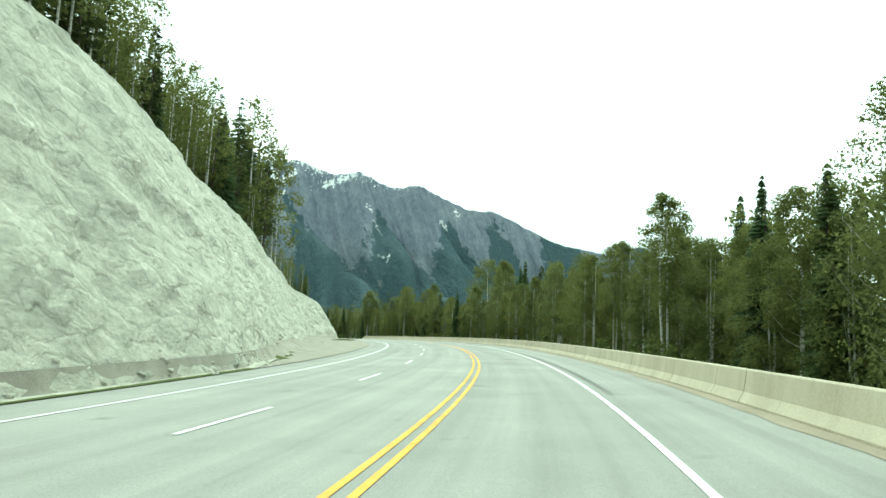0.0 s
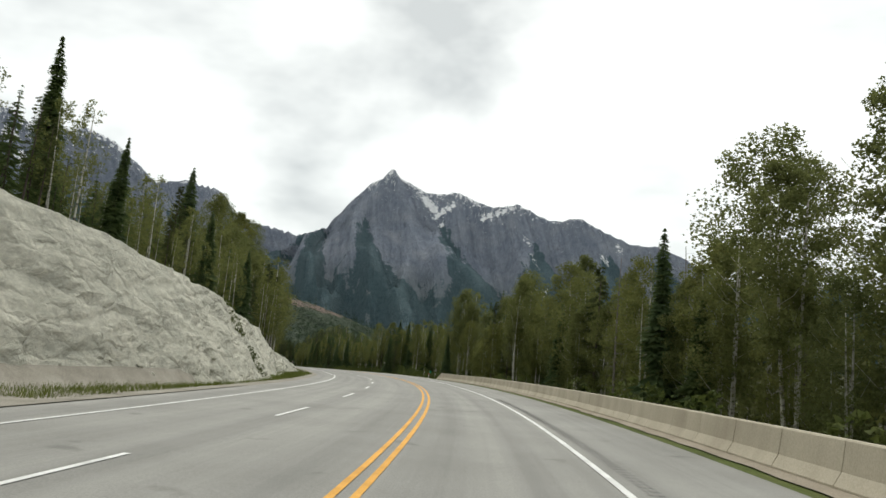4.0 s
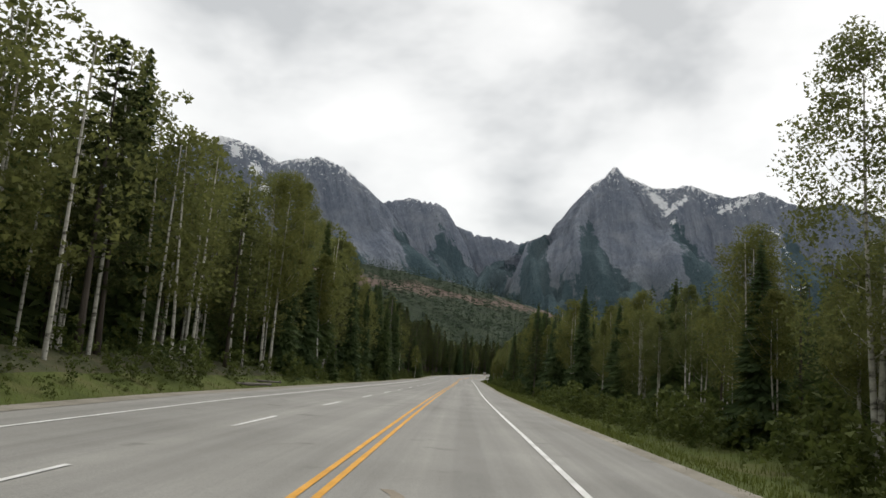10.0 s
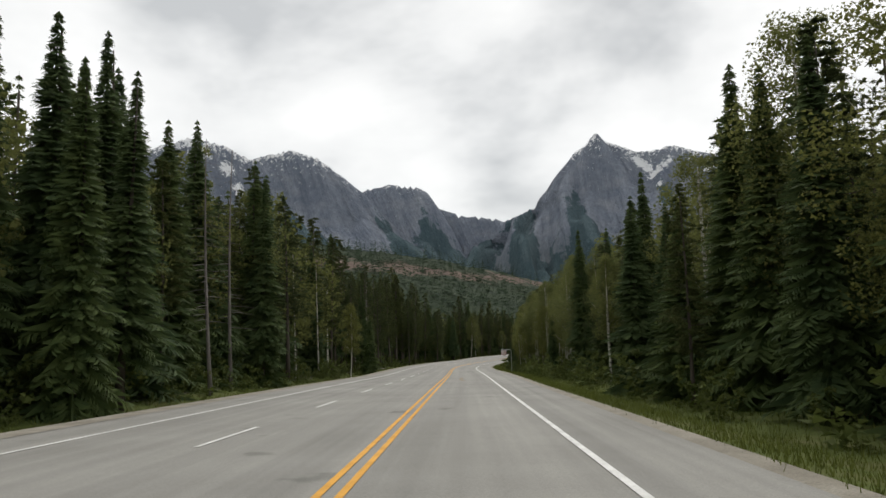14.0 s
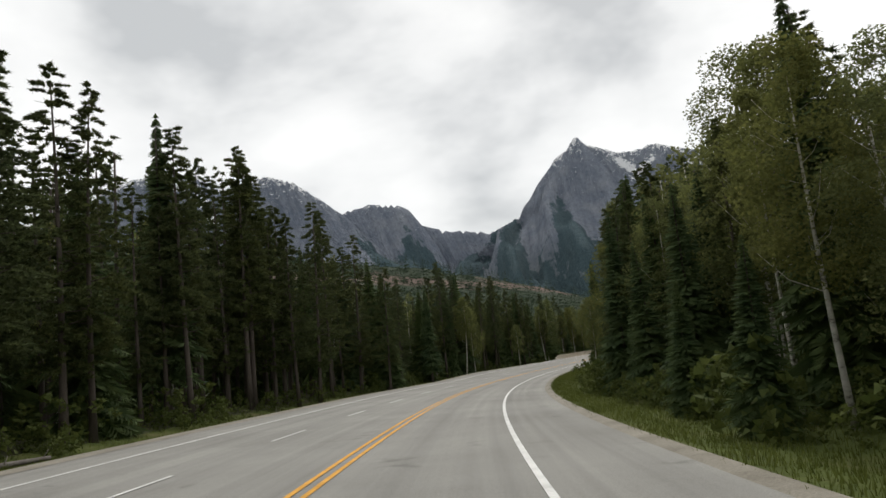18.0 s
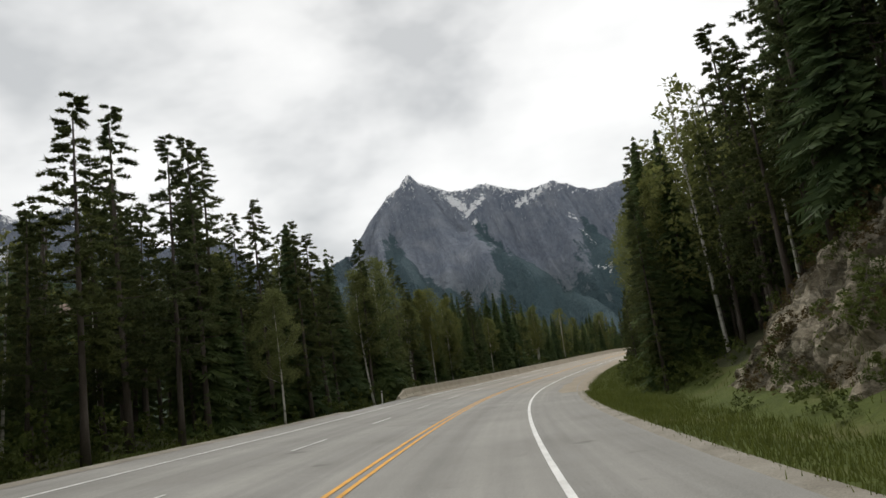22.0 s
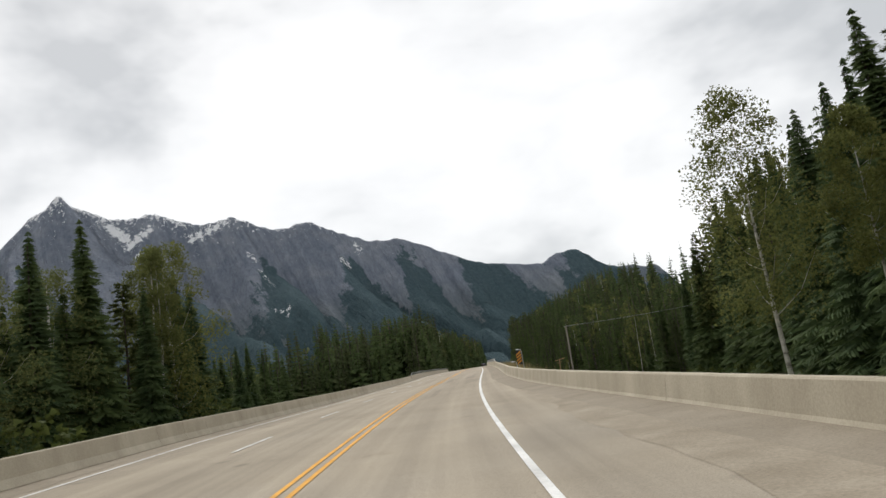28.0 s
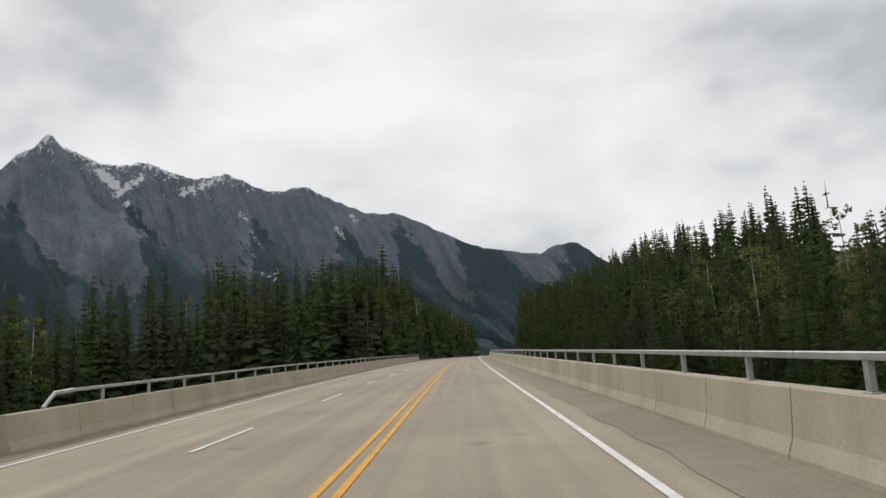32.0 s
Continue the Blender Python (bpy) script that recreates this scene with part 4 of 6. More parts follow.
MAIN_RIDGE = [(-2522, 3860, 700), (-2347, 3945, 775), (-2287, 3960, 860), (-2211, 3980, 965), (-2119, 4000, 1068), (-2040, 4012, 1112), (-1992, 4025, 1172), (-1955, 4048, 1118),
              (-1910, 4070, 1095), (-1810, 4130, 1045), (-1725, 4180, 1042), (-1622, 4205, 1060), (-1505, 4255, 1012), (-1415, 4290, 982),
              (-1258, 4335, 1018), (-1150, 4350, 958), (-1051, 4375, 920), (-882, 4400, 944), (-753, 4440, 875), (-577, 4480, 803),
              (-483, 4490, 806), (-392, 4500, 787), (-302, 4510, 744), (-155, 4530, 670), (15, 4540, 592), (140, 4535, 580),
              (316, 4530, 546), (393, 4520, 590), (510, 4505, 590), (650, 4480, 470), (900, 4450, 430)]
WEST_RIDGE = [(-3990, 2030, 930), (-3873, 2179, 976), (-3805, 2263, 1050), (-3642, 2476, 1145), (-3538, 2637, 1110), (-3478, 2744, 1039),
              (-3436, 2787, 1062), (-3321, 2911, 1097), (-3233, 3021, 1062), (-3161, 3126, 969), (-3075, 3241, 859), (-2900, 3330, 640), (-2650, 3400, 420)]
COL_RIDGE = [(-3300, 3300, 860), (-3193, 3393, 926), (-3100, 3470, 956), (-2938, 3618, 920), (-2890, 3682, 812), (-2793, 3767, 760), (-2650, 3873, 740),
             (-2577, 3926, 713), (-2460, 3960, 730)]
ridge_mesh("mountain_main", MAIN_RIDGE, (-3500, 1500, 1900, 4990), 15.0, 0.74, 430.0, MAT_MOUNTAIN, "grey pyramid peak and long rocky ridge streaked with snow, tinted haze-blue")
ridge_mesh("mountain_west", WEST_RIDGE, (-4450, -1500, 900, 4300), 20.0, 0.72, 470.0, MAT_MOUNTAIN, "broad grey mountain with snow under its summit, tinted haze-blue")
ridge_mesh("mountain_col", COL_RIDGE, (-4200, -1700, 2000, 4800), 24.0, 0.55, 500.0, MAT_MOUNTAIN, "distant grey mountain behind the pass, tinted haze-blue")
HILL = [(-960, 480, 150), (-900, 650, 140), (-836, 962, 122), (-795, 1071, 114), (-772, 1215, 101), (-775, 1333, 92), (-740, 1600, 55)]
ridge_mesh("wooded_hill", HILL, (-1500, -450, 300, 1900), 14.0, 0.36, 240.0, MAT_SCREE, "wooded hill with a bare red-brown scree slope", -45.0, 0.35, 0.4)


# ---- trees: shapes of unit height ----
def spruce_shape(seed, levels, per, twigs, spread=0.17, bare=0.05, droop=0.35, ragged=0.35):
    """whorls of drooping branches, each with side sprays"""
    r = random.Random(seed)
    V, F = [], []

    def tri(a, b, c):
        n = len(V)
        V.extend((a, b, c))
        F.append((n, n + 1, n + 2))
    for i in range(levels):
        u = (i + r.random() * 0.6) / levels
        z = bare + (1 - bare) * u
        reach = spread * ((1 - u) ** 0.9) * (0.92 + 0.12 * math.sin(u * 23 + seed)) + 0.006
        for k in range(per):
            if r.random() < 0.1:
                continue
            a = 2 * math.pi * (k + r.random() * 0.8) / per + i * 0.7
            L = reach * (1 - ragged + 2 * ragged * r.random())
            d = (math.cos(a), math.sin(a))
            side = (-d[1], d[0])
            dz = -droop * L * (1.15 - u) * (0.6 + 0.8 * r.random())
            w = L * (0.04 if per > 8 else 0.13 if twigs else 0.24) + 0.002
            tip = (d[0] * L, d[1] * L, z + dz + 0.12 * L)
            mid = (d[0] * L * 0.5, d[1] * L * 0.5, z + dz * 0.55)
            root = (0, 0, z + 0.012)
            hang = w * 0.75
            tri(root, (mid[0] + side[0] * w, mid[1] + side[1] * w, mid[2] - hang), tip)
            tri(root, tip, (mid[0] - side[0] * w, mid[1] - side[1] * w, mid[2] - hang))
            for q in range(twigs):
                f = 0.25 + 0.7 * (q + r.random()) / max(twigs, 1)
                sgn = 1 if q % 2 else -1
                b = (d[0] * L * f, d[1] * L * f, z + dz * f)
                e = L * (0.42 - 0.2 * f) * (1 if per < 9 else 0.8) + 0.005
                t = (b[0] + d[0] * e * 0.55 + side[0] * e * sgn, b[1] + d[1] * e * 0.55 + side[1] * e * sgn, b[2] - e * (0.35 + 0.5 * r.random()))
                if per > 8:
                    c = (b[0] + d[0] * e * 0.43 + side[0] * e * sgn * 0.42, b[1] + d[1] * e * 0.43 + side[1] * e * sgn * 0.42, b[2] - e * 0.42)
                else:
                    c = (b[0] + d[0] * e * 0.5, b[1] + d[1] * e * 0.5, b[2] - e * 0.12)
                tri(b, t, c)
    for k in range(5):
        a = k * 1.257
        tri((0, 0, 1.0), (math.cos(a) * 0.007, math.sin(a) * 0.007, 0.62), (math.cos(a + 1.3) * 0.007, math.sin(a + 1.3) * 0.007, 0.615))
    return np.array(V), np.array(F)


def pine_shape(seed, branches, tufts, bare=0.42, spread=0.1, size=0.017, blades=7, thin=0.34):
    """a long bare stem with tufts of needles on short uneven branches"""
    r = random.Random(seed)
    V, F = [], []
    for i in range(branches):
        u = ((i + r.random()) / branches) ** 1.1
        z = bare + (1 - bare) * u
        a = r.random() * 6.283
        L = spread * (0.45 + 0.75 * r.random()) * (1.05 - 0.9 * u ** 1.5) * (0.6 + 0.4 * min(1.0, u * 4)) + 0.008
        sag = r.uniform(-0.45, 0.15)
        for q in range(tufts):
            f = 0.3 + 0.7 * (q + r.random()) / tufts
            c = Vector((math.cos(a) * L * f, math.sin(a) * L * f, z + sag * L * f * f))
            for _ in range(blades):
                d = Vector((r.gauss(0, 1) + math.cos(a) * 0.6, r.gauss(0, 1) + math.sin(a) * 0.6, r.gauss(0.1, 0.55))).normalized() * size * (0.7 + 0.7 * r.random()) * (1.1 - 0.4 * u)
                s = d.orthogonal().normalized()
                s.rotate(Matrix.Rotation(r.random() * 6.283, 3, d))
                s *= size * thin
                n = len(V)
                V.extend((c + d * 1.0, c - d * 0.5 + s, c - d * 0.5 - s))
                F.append((n, n + 1, n + 2))
    return np.array([tuple(v) for v in V]), np.array(F)


def leafy_shape(seed, clumps, leaves, size, bare=0.4, spread=0.13, squat=1.0, low=0.16):
    """rounded clumps of small leaves with gaps between them"""
    r = random.Random(seed)
    V, F = [], []
    for i in range(clumps):
        u = (i + r.random()) / clumps
        z = bare + (1 - bare) * u
        wide = spread * math.sin(math.pi * min(0.98, low + (0.96 - low) * u)) ** 0.7
        a, rad = r.random() * 6.283, wide * r.random() ** 0.42
        cr = spread * (0.24 + 0.2 * r.random()) * (1.1 - 0.35 * u)
        c = Vector((math.cos(a) * rad, math.sin(a) * rad, z - cr * 0.6))
        for _ in range(leaves):
            p = Vector((r.gauss(0, 1), r.gauss(0, 1), r.gauss(0, 1))).normalized() * r.random() ** 0.4
            p = c + Vector((p.x, p.y, p.z * 0.8 * squat)) * cr
            d = Vector((r.gauss(0, 1), r.gauss(0, 1), r.gauss(0, 0.7))).normalized() * size * (0.6 + 0.8 * r.random())
            s = d.orthogonal().normalized()
            s.rotate(Matrix.Rotation(r.random() * 6.283, 3, d))
            s *= d.length * 0.8
            n = len(V)
            V.extend((p + d, p + s - d * 0.5, p - s - d * 0.5))
            F.append((n, n + 1, n + 2))
    return np.array([tuple(v) for v in V]), np.array(F)


def stem(name, seed, material, r0, top=0.97, lean=0.012, limbs=0, limb_from=0.45, limb_len=0.1, up=0.5, sides=7):
    """a tapered, slightly bent trunk of unit height, with limbs"""
    r = random.Random(seed)
    so = Solid()
    pts, rad = [], []
    dx, dy = r.gauss(0, lean), r.gauss(0, lean)
    for i in range(7):
        u = i / 6
        pts.append((dx * math.sin(u * 2.6), dy * math.sin(u * 2.2), u * top - 0.02))
        rad.append(r0 * (1.25 if i == 0 else 1 - 0.86 * u))
    so.tube(pts, rad, sides)
    for k in range(limbs):
        u = limb_from + (0.95 - limb_from) * (k + r.random()) / limbs
        a, L = r.random() * 6.283, limb_len * (1.1 - 0.75 * u) * (0.6 + 0.8 * r.random())
        b = Vector((dx * math.sin(u * 2.6), dy * math.sin(u * 2.2), u * top))
        m1 = b + Vector((math.cos(a) * L * 0.55, math.sin(a) * L * 0.55, L * up * 0.35))
        so.tube([b, m1, b + Vector((math.cos(a) * L, math.sin(a) * L, L * up))], [r0 * 0.3 * (1.1 - u), r0 * 0.2 * (1.1 - u), r0 * 0.05], 4, cap=False)
    return so.mesh(name, material, True)


def tree_kind(name, trunk, crown_shape, crown_material, label, category, group):
    """an unplaced first tree of a kind: its trunk and crown under one empty"""
    base = tagged(new(name), label, category, group)
    part("trunk", trunk, base)
    if crown_shape:
        part("crown", array_mesh(name + "_crown", crown_shape[0], crown_shape[1], crown_material), base)
    return base


SPRUCE_KINDS = [tree_kind("spruce_tree", stem("trunk", 10 + k, MAT_BARK, 0.013), spruce_shape(20 + k, 60, 9, 19, sp, bare, 0.5), MAT_SPRUCE, lab, "tree", "roadside spruces")
                for k, (sp, bare, lab) in enumerate(((0.15, 0.04, "dark green spruce with drooping branches down to the ground"), (0.125, 0.1, "slender dark spruce with a pointed ragged top"),
                                                     (0.17, 0.03, "broad dense green spruce on the verge"), (0.11, 0.16, "narrow tall spruce with a thin crown")))]
PINE_KINDS = [tree_kind("pine_tree", stem("trunk", 30 + k, MAT_BARK, 0.011, limbs=26, limb_from=0.3, limb_len=0.09, up=0.15), pine_shape(40 + k, 160, 5, bare, sp * 1.25, 0.0155, 14, 0.16), MAT_PINE, lab, "tree", "roadside pines")
              for k, (sp, bare, lab) in enumerate(((0.1, 0.25, "tall lodgepole pine with a bare lower trunk"), (0.09, 0.34, "thin tall pine with tufted ragged crown"), (0.115, 0.18, "dark pine with uneven branches")))]
ASPEN_KINDS = [tree_kind("aspen_tree", stem("trunk", 50 + k, MAT_WHITEBARK, 0.0085, 0.9, 0.03, 16, bare - 0.05, 0.17, 0.9), leafy_shape(60 + k, 105, 110, 0.005, bare, sp), MAT_ASPEN, lab, "tree", "roadside aspens")
               for k, (sp, bare, lab) in enumerate(((0.15, 0.4, "light green aspen with a slim white trunk"), (0.12, 0.5, "tall aspen with pale trunk and high crown"), (0.18, 0.3, "full leafy green aspen on the roadside")))]
DEAD_KINDS = [tree_kind("dead_tree", stem("trunk", 70 + k, MAT_DEADWOOD, 0.009, 1.0, 0.02, 60, 0.25, 0.1, -0.1), None, None, "grey dead conifer with bare twigs", "tree", "dead trees") for k in range(2)]
BUSH_SHAPES = [leafy_shape(80 + k, 14, 17, 0.055, 0.1, 0.55, 0.9) for k in range(3)]

KIND_PARTS = {k.name: [(c.name.split(".")[0], c.data) for c in k.children] for k in SPRUCE_KINDS + PINE_KINDS + ASPEN_KINDS}
rng = random.Random(5)
placed = []


def plant_all():
    for kinds, rows in ((SPRUCE_KINDS, SPRUCES), (PINE_KINDS, PINES), (ASPEN_KINDS, ASPENS), (DEAD_KINDS, DEAD_TREES)):
        for i, (s, o, h) in enumerate(rows):
            k = 2 if (kinds is SPRUCE_KINDS and h < 11) else i % len(kinds)
            wide = rng.uniform(0.9, 1.15)
            m = Matrix.LocRotScale(spot(s, o, ground_up(s, o) - 0.15), Euler((rng.gauss(0, 0.015), rng.gauss(0, 0.015), rng.uniform(0, 6.28))), (h * wide, h * wide, h))
            placed.append((s, o, h))
            if kinds[k].name in first:
                copy = copy_thing(kinds[k], Matrix.Identity(4))
                copy.matrix_basis = m
            else:
                first.append(kinds[k].name)
                kinds[k].matrix_basis = m


first = []
plant_all()


# ---- the woods behind: one object a kind ----
def tree_line(s, side):
    if side > 0:
        return lerp(s, [-60, 222, 240, 560, 580, 640, 740, 765, 800, 860, 930, 960, 1100], [13, 13, 12.5, 12.5, 17, 14, 13.5, 26, 34, 40, 32, 20, 16])
    if s < 250:
        return -cut_offsets(s)[1] + 2.0
    return lerp(s, [250, 300, 640, 660, 790, 815, 835, 860, 985, 1002, 1200], [15, 16, 15.5, 12.5, 13, 17, 42, 60, 60, 15, 14])


def local_height(s, side):
    i = min(len(CANOPY_LEFT) - 1, max(0, int(round((s + 20) / 20))))
    if side > 0 and 70 < s < 225:
        return 15.0
    tall = 0.78 if side > 0 and (s > 880 or 455 < s < 500) else 1.0
    return tall * (CANOPY_LEFT if side < 0 else CANOPY_RIGHT)[i] or (22.0 if s > 950 else 16.0)


def scatter(shape, spots, material, name, label):
    """many trees of one shape joined into one object"""
    Vs, Fs, n = [], [], 0
    for s, o, h, shape_i, *_ in spots:
        V, F = shape[shape_i % len(shape)]
        a, w = rng.uniform(0, 6.28), h * rng.uniform(0.9, 1.2)
        c, d = math.cos(a) * w, math.sin(a) * w
        p = spot(s, o, ground_up(s, o) - 0.1) if abs(o) < 400 else Vector((s, o - 10000, 0))
        Vs.append(np.stack([V[:, 0] * c - V[:, 1] * d + p.x, V[:, 0] * d + V[:, 1] * c + p.y, V[:, 2] * h + p.z], -1))
        Fs.append(F + n)
        n += len(V)
    me = array_mesh(name, np.concatenate(Vs), np.concatenate(Fs), material)
    return tagged(new(name, me), label, "forest", kind="stuff")


def stems(spots, material, name, label, r0):
    Vs, Fs, n = [], [], 0
    for s, o, h, *_ in spots:
        p = spot(s, o, ground_up(s, o) - 0.2)
        lx, ly = rng.gauss(0, 0.02) * h, rng.gauss(0, 0.02) * h
        ring = [(math.cos(k * 1.2566), math.sin(k * 1.2566)) for k in range(5)]
        V = [(p.x + x * r0 * h, p.y + y * r0 * h, p.z) for x, y in ring] + [(p.x + lx + x * r0 * h * 0.3, p.y + ly + y * r0 * h * 0.3, p.z + h * 0.93) for x, y in ring]
        Vs.append(np.array(V))
        Fs.append(np.array([(k, (k + 1) % 5, 5 + (k + 1) % 5, 5 + k) for k in range(5)]) + n)
        n += 10
    return tagged(new(name, array_mesh(name, np.concatenate(Vs), np.concatenate(Fs), material)), label, "forest", kind="stuff")


def woods():
    con, pin, asp = [], [], []
    for side in (-1, 1):
        s = -15.0
        while s < 1330:
            line = tree_line(s, side)
            top = local_height(s, side)
            aspen_share = lerp(s, [0, 220, 260, 330, 420, 450, 520, 640, 720, 1000], [0.75, 0.7, 0.5, 0.2, 0.1, 0.16, 0.08, 0.16, 0.2, 0.03])
            pine_share = lerp(s, [0, 330, 400, 520, 640, 700, 1000], [0.1, 0.15, 0.4, 0.55, 0.4, 0.15, 0.4])
            deep = 17 if s < 900 else 45
            x = 0.0
            while x < deep:
                o = side * (line + x + rng.uniform(0, 2.5))
                ss = s + rng.uniform(-1.6, 1.6)
                h = top * (rng.uniform(0.5, 1.0) if s > 880 else rng.uniform(0.6, 0.95) if x < 6 else rng.uniform(0.72, 1.0))
                pick = rng.random()
                share = 0.5 if side > 0 and 435 < s < 525 and x < 9 else 0.8 if side < 0 and 235 < s < 335 and x < 4 else aspen_share
                if s < 640 and x < 4.5 and pick > share + pine_share and rng.random() < 0.5:
                    pick = 0.0 if s < 520 else share + 0.001
                aspen_here = share * (0.4 if side < 0 and s < 340 and x > 4 else 1.0)
                (asp if pick < aspen_here else pin if pick < aspen_here + pine_share else con).append((ss, o, h, rng.randrange(21), x))
                x += rng.uniform(2.2, 3.8) * (1 + x / 26.0) * (0.72 if side > 0 and s > 880 else 1.0)
            s += (2.2 if side < 0 and 630 < s < 880 else 2.6) if s < 900 else 3.2
    lead = lambda rows: [r for r in rows if r[4] == 0.0 and r[0] < 900]
    front = lambda rows: [r for r in rows if 0.0 < r[4] < 4.5 and r[0] < 880]
    near = lambda rows: [r for r in rows if 4.5 <= r[4] < 12 and r[0] < 950 or 0.0 < r[4] < 4.5 and 880 <= r[0] < 950 or r[4] == 0.0 and 900 <= r[0] < 950 or r[4] < 9 and 950 <= r[0] < 1120 and r[1] > 0]
    deep_in = lambda rows: [r for r in rows if (r[4] >= 12 or r[0] >= 950) and not (r[4] < 9 and 950 <= r[0] < 1120 and r[1] > 0)]
    by_road = sorted(lead(asp), key=lambda r: abs(r[1]))
    for kinds, rows in ((SPRUCE_KINDS, lead(con)), (PINE_KINDS, lead(pin)), (ASPEN_KINDS, by_road[:180])):
        for ss, o, h, pick, _ in rows:
            kind = kinds[pick % len(kinds)]
            tree = tagged(new(kind.name.split(".")[0]), kind["label"], kind["category"], kind["group"])
            for piece in KIND_PARTS[kind.name]:
                part(piece[0], piece[1], tree)
            w = h * rng.uniform(0.9, 1.2)
            tree.matrix_basis = Matrix.LocRotScale(spot(ss, o, ground_up(ss, o) - 0.15), Euler((rng.gauss(0, 0.015), rng.gauss(0, 0.015), rng.uniform(0, 6.28))), (w, w, h))
    scatter([spruce_shape(290 + k, 29, 9, 6, 0.14, 0.05, 0.45) for k in range(3)], front(con), MAT_SPRUCE, "spruce_forest", "spruces in the front row of the forest edge")
    scatter([spruce_shape(90 + k, 27, 9, 3, 0.155, 0.06, 0.42) for k in range(3)], near(con), MAT_SPRUCE, "spruce_forest", "dense dark spruce forest behind the verge")
    scatter([spruce_shape(190 + k, 29 + k % 3, 6, 0, 0.16 + 0.015 * (k % 4), 0.06, 0.5) for k in range(7)], deep_in(con), MAT_SPRUCE, "spruce_forest", "dark spruce forest deeper in the woods")
    scatter([pine_shape(394 + k, 60, 3, 0.28, 0.13, 0.021, 7, 0.2) for k in range(3)], front(pin), MAT_PINE, "pine_forest", "lodgepole pines in the front row of the forest edge")
    scatter([pine_shape(94 + k, 52, 2, 0.26, 0.13, 0.026, 8, 0.22) for k in range(3)], near(pin), MAT_PINE, "pine_forest", "tall lodgepole pine forest behind the verge")
    scatter([spruce_shape(194 + k, 25, 6, 0, 0.115, 0.26, 0.3) for k in range(3)], deep_in(pin), MAT_PINE, "pine_forest", "lodgepole pines deeper in the woods")
    scatter([leafy_shape(97 + k, 40, 27, 0.0098, 0.3, 0.16) for k in range(3)], by_road[180:] + front(asp) + near(asp), MAT_ASPEN, "aspen_grove", "light green aspen woods among the conifers")
    scatter([leafy_shape(197 + k, 22, 14, 0.0165, 0.34, 0.15) for k in range(3)], deep_in(asp), MAT_ASPEN, "aspen_grove", "aspens deeper in the woods")
    own = lambda rows: [r for r in rows if r[4] > 0.0 or r[0] >= 900]
    stems(own(con) + own(pin), MAT_BARK, "conifer_stems", "dark conifer trunks in the forest", 0.011)
    stems(asp, MAT_WHITEBARK, "aspen_stems", "slim white aspen trunks in the woods", 0.008)
    # low bushes along the forest edge
    bush = []
    for side in (-1, 1):
        for i in range(760):
            s = rng.uniform(-20, 880)
            line = tree_line(s, side)
            if side < 0 and s < 250 or (side > 0 and 575 < s < 645):
                continue
            bush.append((s, side * max((10.6 if s > 640 else 14.6) if side < 0 else 0.0, line - 2.2 + rng.uniform(-1.2, 7)), rng.uniform(0.9, 2.6), rng.randrange(3)))
    for i in range(26):
        u = rng.random()
        s = 162.0 + rng.gauss(0, 0.4) - 2.5 * u
        bush.append((s, -9.2 - cut_toe(s) - 0.1 - u * cut_height(s) * 0.6, rng.uniform(0.35, 0.75), rng.randrange(3)))
    for i in range(240):
        s = rng.uniform(632, 742)
        bush.append((s, edge(s) + 4.4 + abs(rng.gauss(0, 2.6)), rng.uniform(0.7, 2.4), rng.randrange(3)))
        s = rng.uniform(440, 562)
        bush.append((s, edge(s) + 3.6 + abs(rng.gauss(0, 2.2)), rng.uniform(0.5, 1.7), rng.randrange(3)))
        s = rng.uniform(250, 350)
        bush.append((s, edge(s) + 4.5 + abs(rng.gauss(0, 2.0)), rng.uniform(0.5, 1.9), rng.randrange(3)))
        s = rng.uniform(255, 640)
        bush.append((s, -13.2 - abs(rng.gauss(0, 2.0)), rng.uniform(0.4, 1.4), rng.randrange(3)))
    for i in range(110):
        s = rng.uniform(562, 618)
        bush.append((s, rng.uniform(10.0, 15.5), rng.uniform(0.4, 1.3), rng.randrange(3)))
    for i in range(56):
        s = rng.uniform(574, 640)
        o = (rng.uniform(14, 17.5) if rng.random() < 0.7 else rng.uniform(10.6, 13)) if s < 622 else rng.uniform(11, 15)
        bush.append((s, o, rng.uniform(0.5, 1.5), rng.randrange(3)))
        bush.append((rng.uniform(224, 300), rng.uniform(13, 22), rng.uniform(1.2, 3.0), rng.randrange(3)))
        bush.append((rng.uniform(540, 585), rng.uniform(10.2, 15.5), rng.uniform(0.8, 2.0), rng.randrange(3)))
    brown = []
    for i in range(260):
        s = rng.uniform(556, 622)
        u = rng.random() ** 0.8
        brown.append((s, lerp(s, [556, 597, 612, 622], [9.6, 9.8, 11.3, 12.0]) + 5.6 * u, rng.uniform(0.3, 0.95), rng.randrange(3)))
    scatter(BUSH_SHAPES, brown, MAT_BROWNBUSH, "brown_shrubs", "rust-brown and olive shrubs growing on the rocky bank")
    scatter(BUSH_SHAPES, bush, MAT_BUSH, "bushes", "low green bushes along the forest edge")


woods()


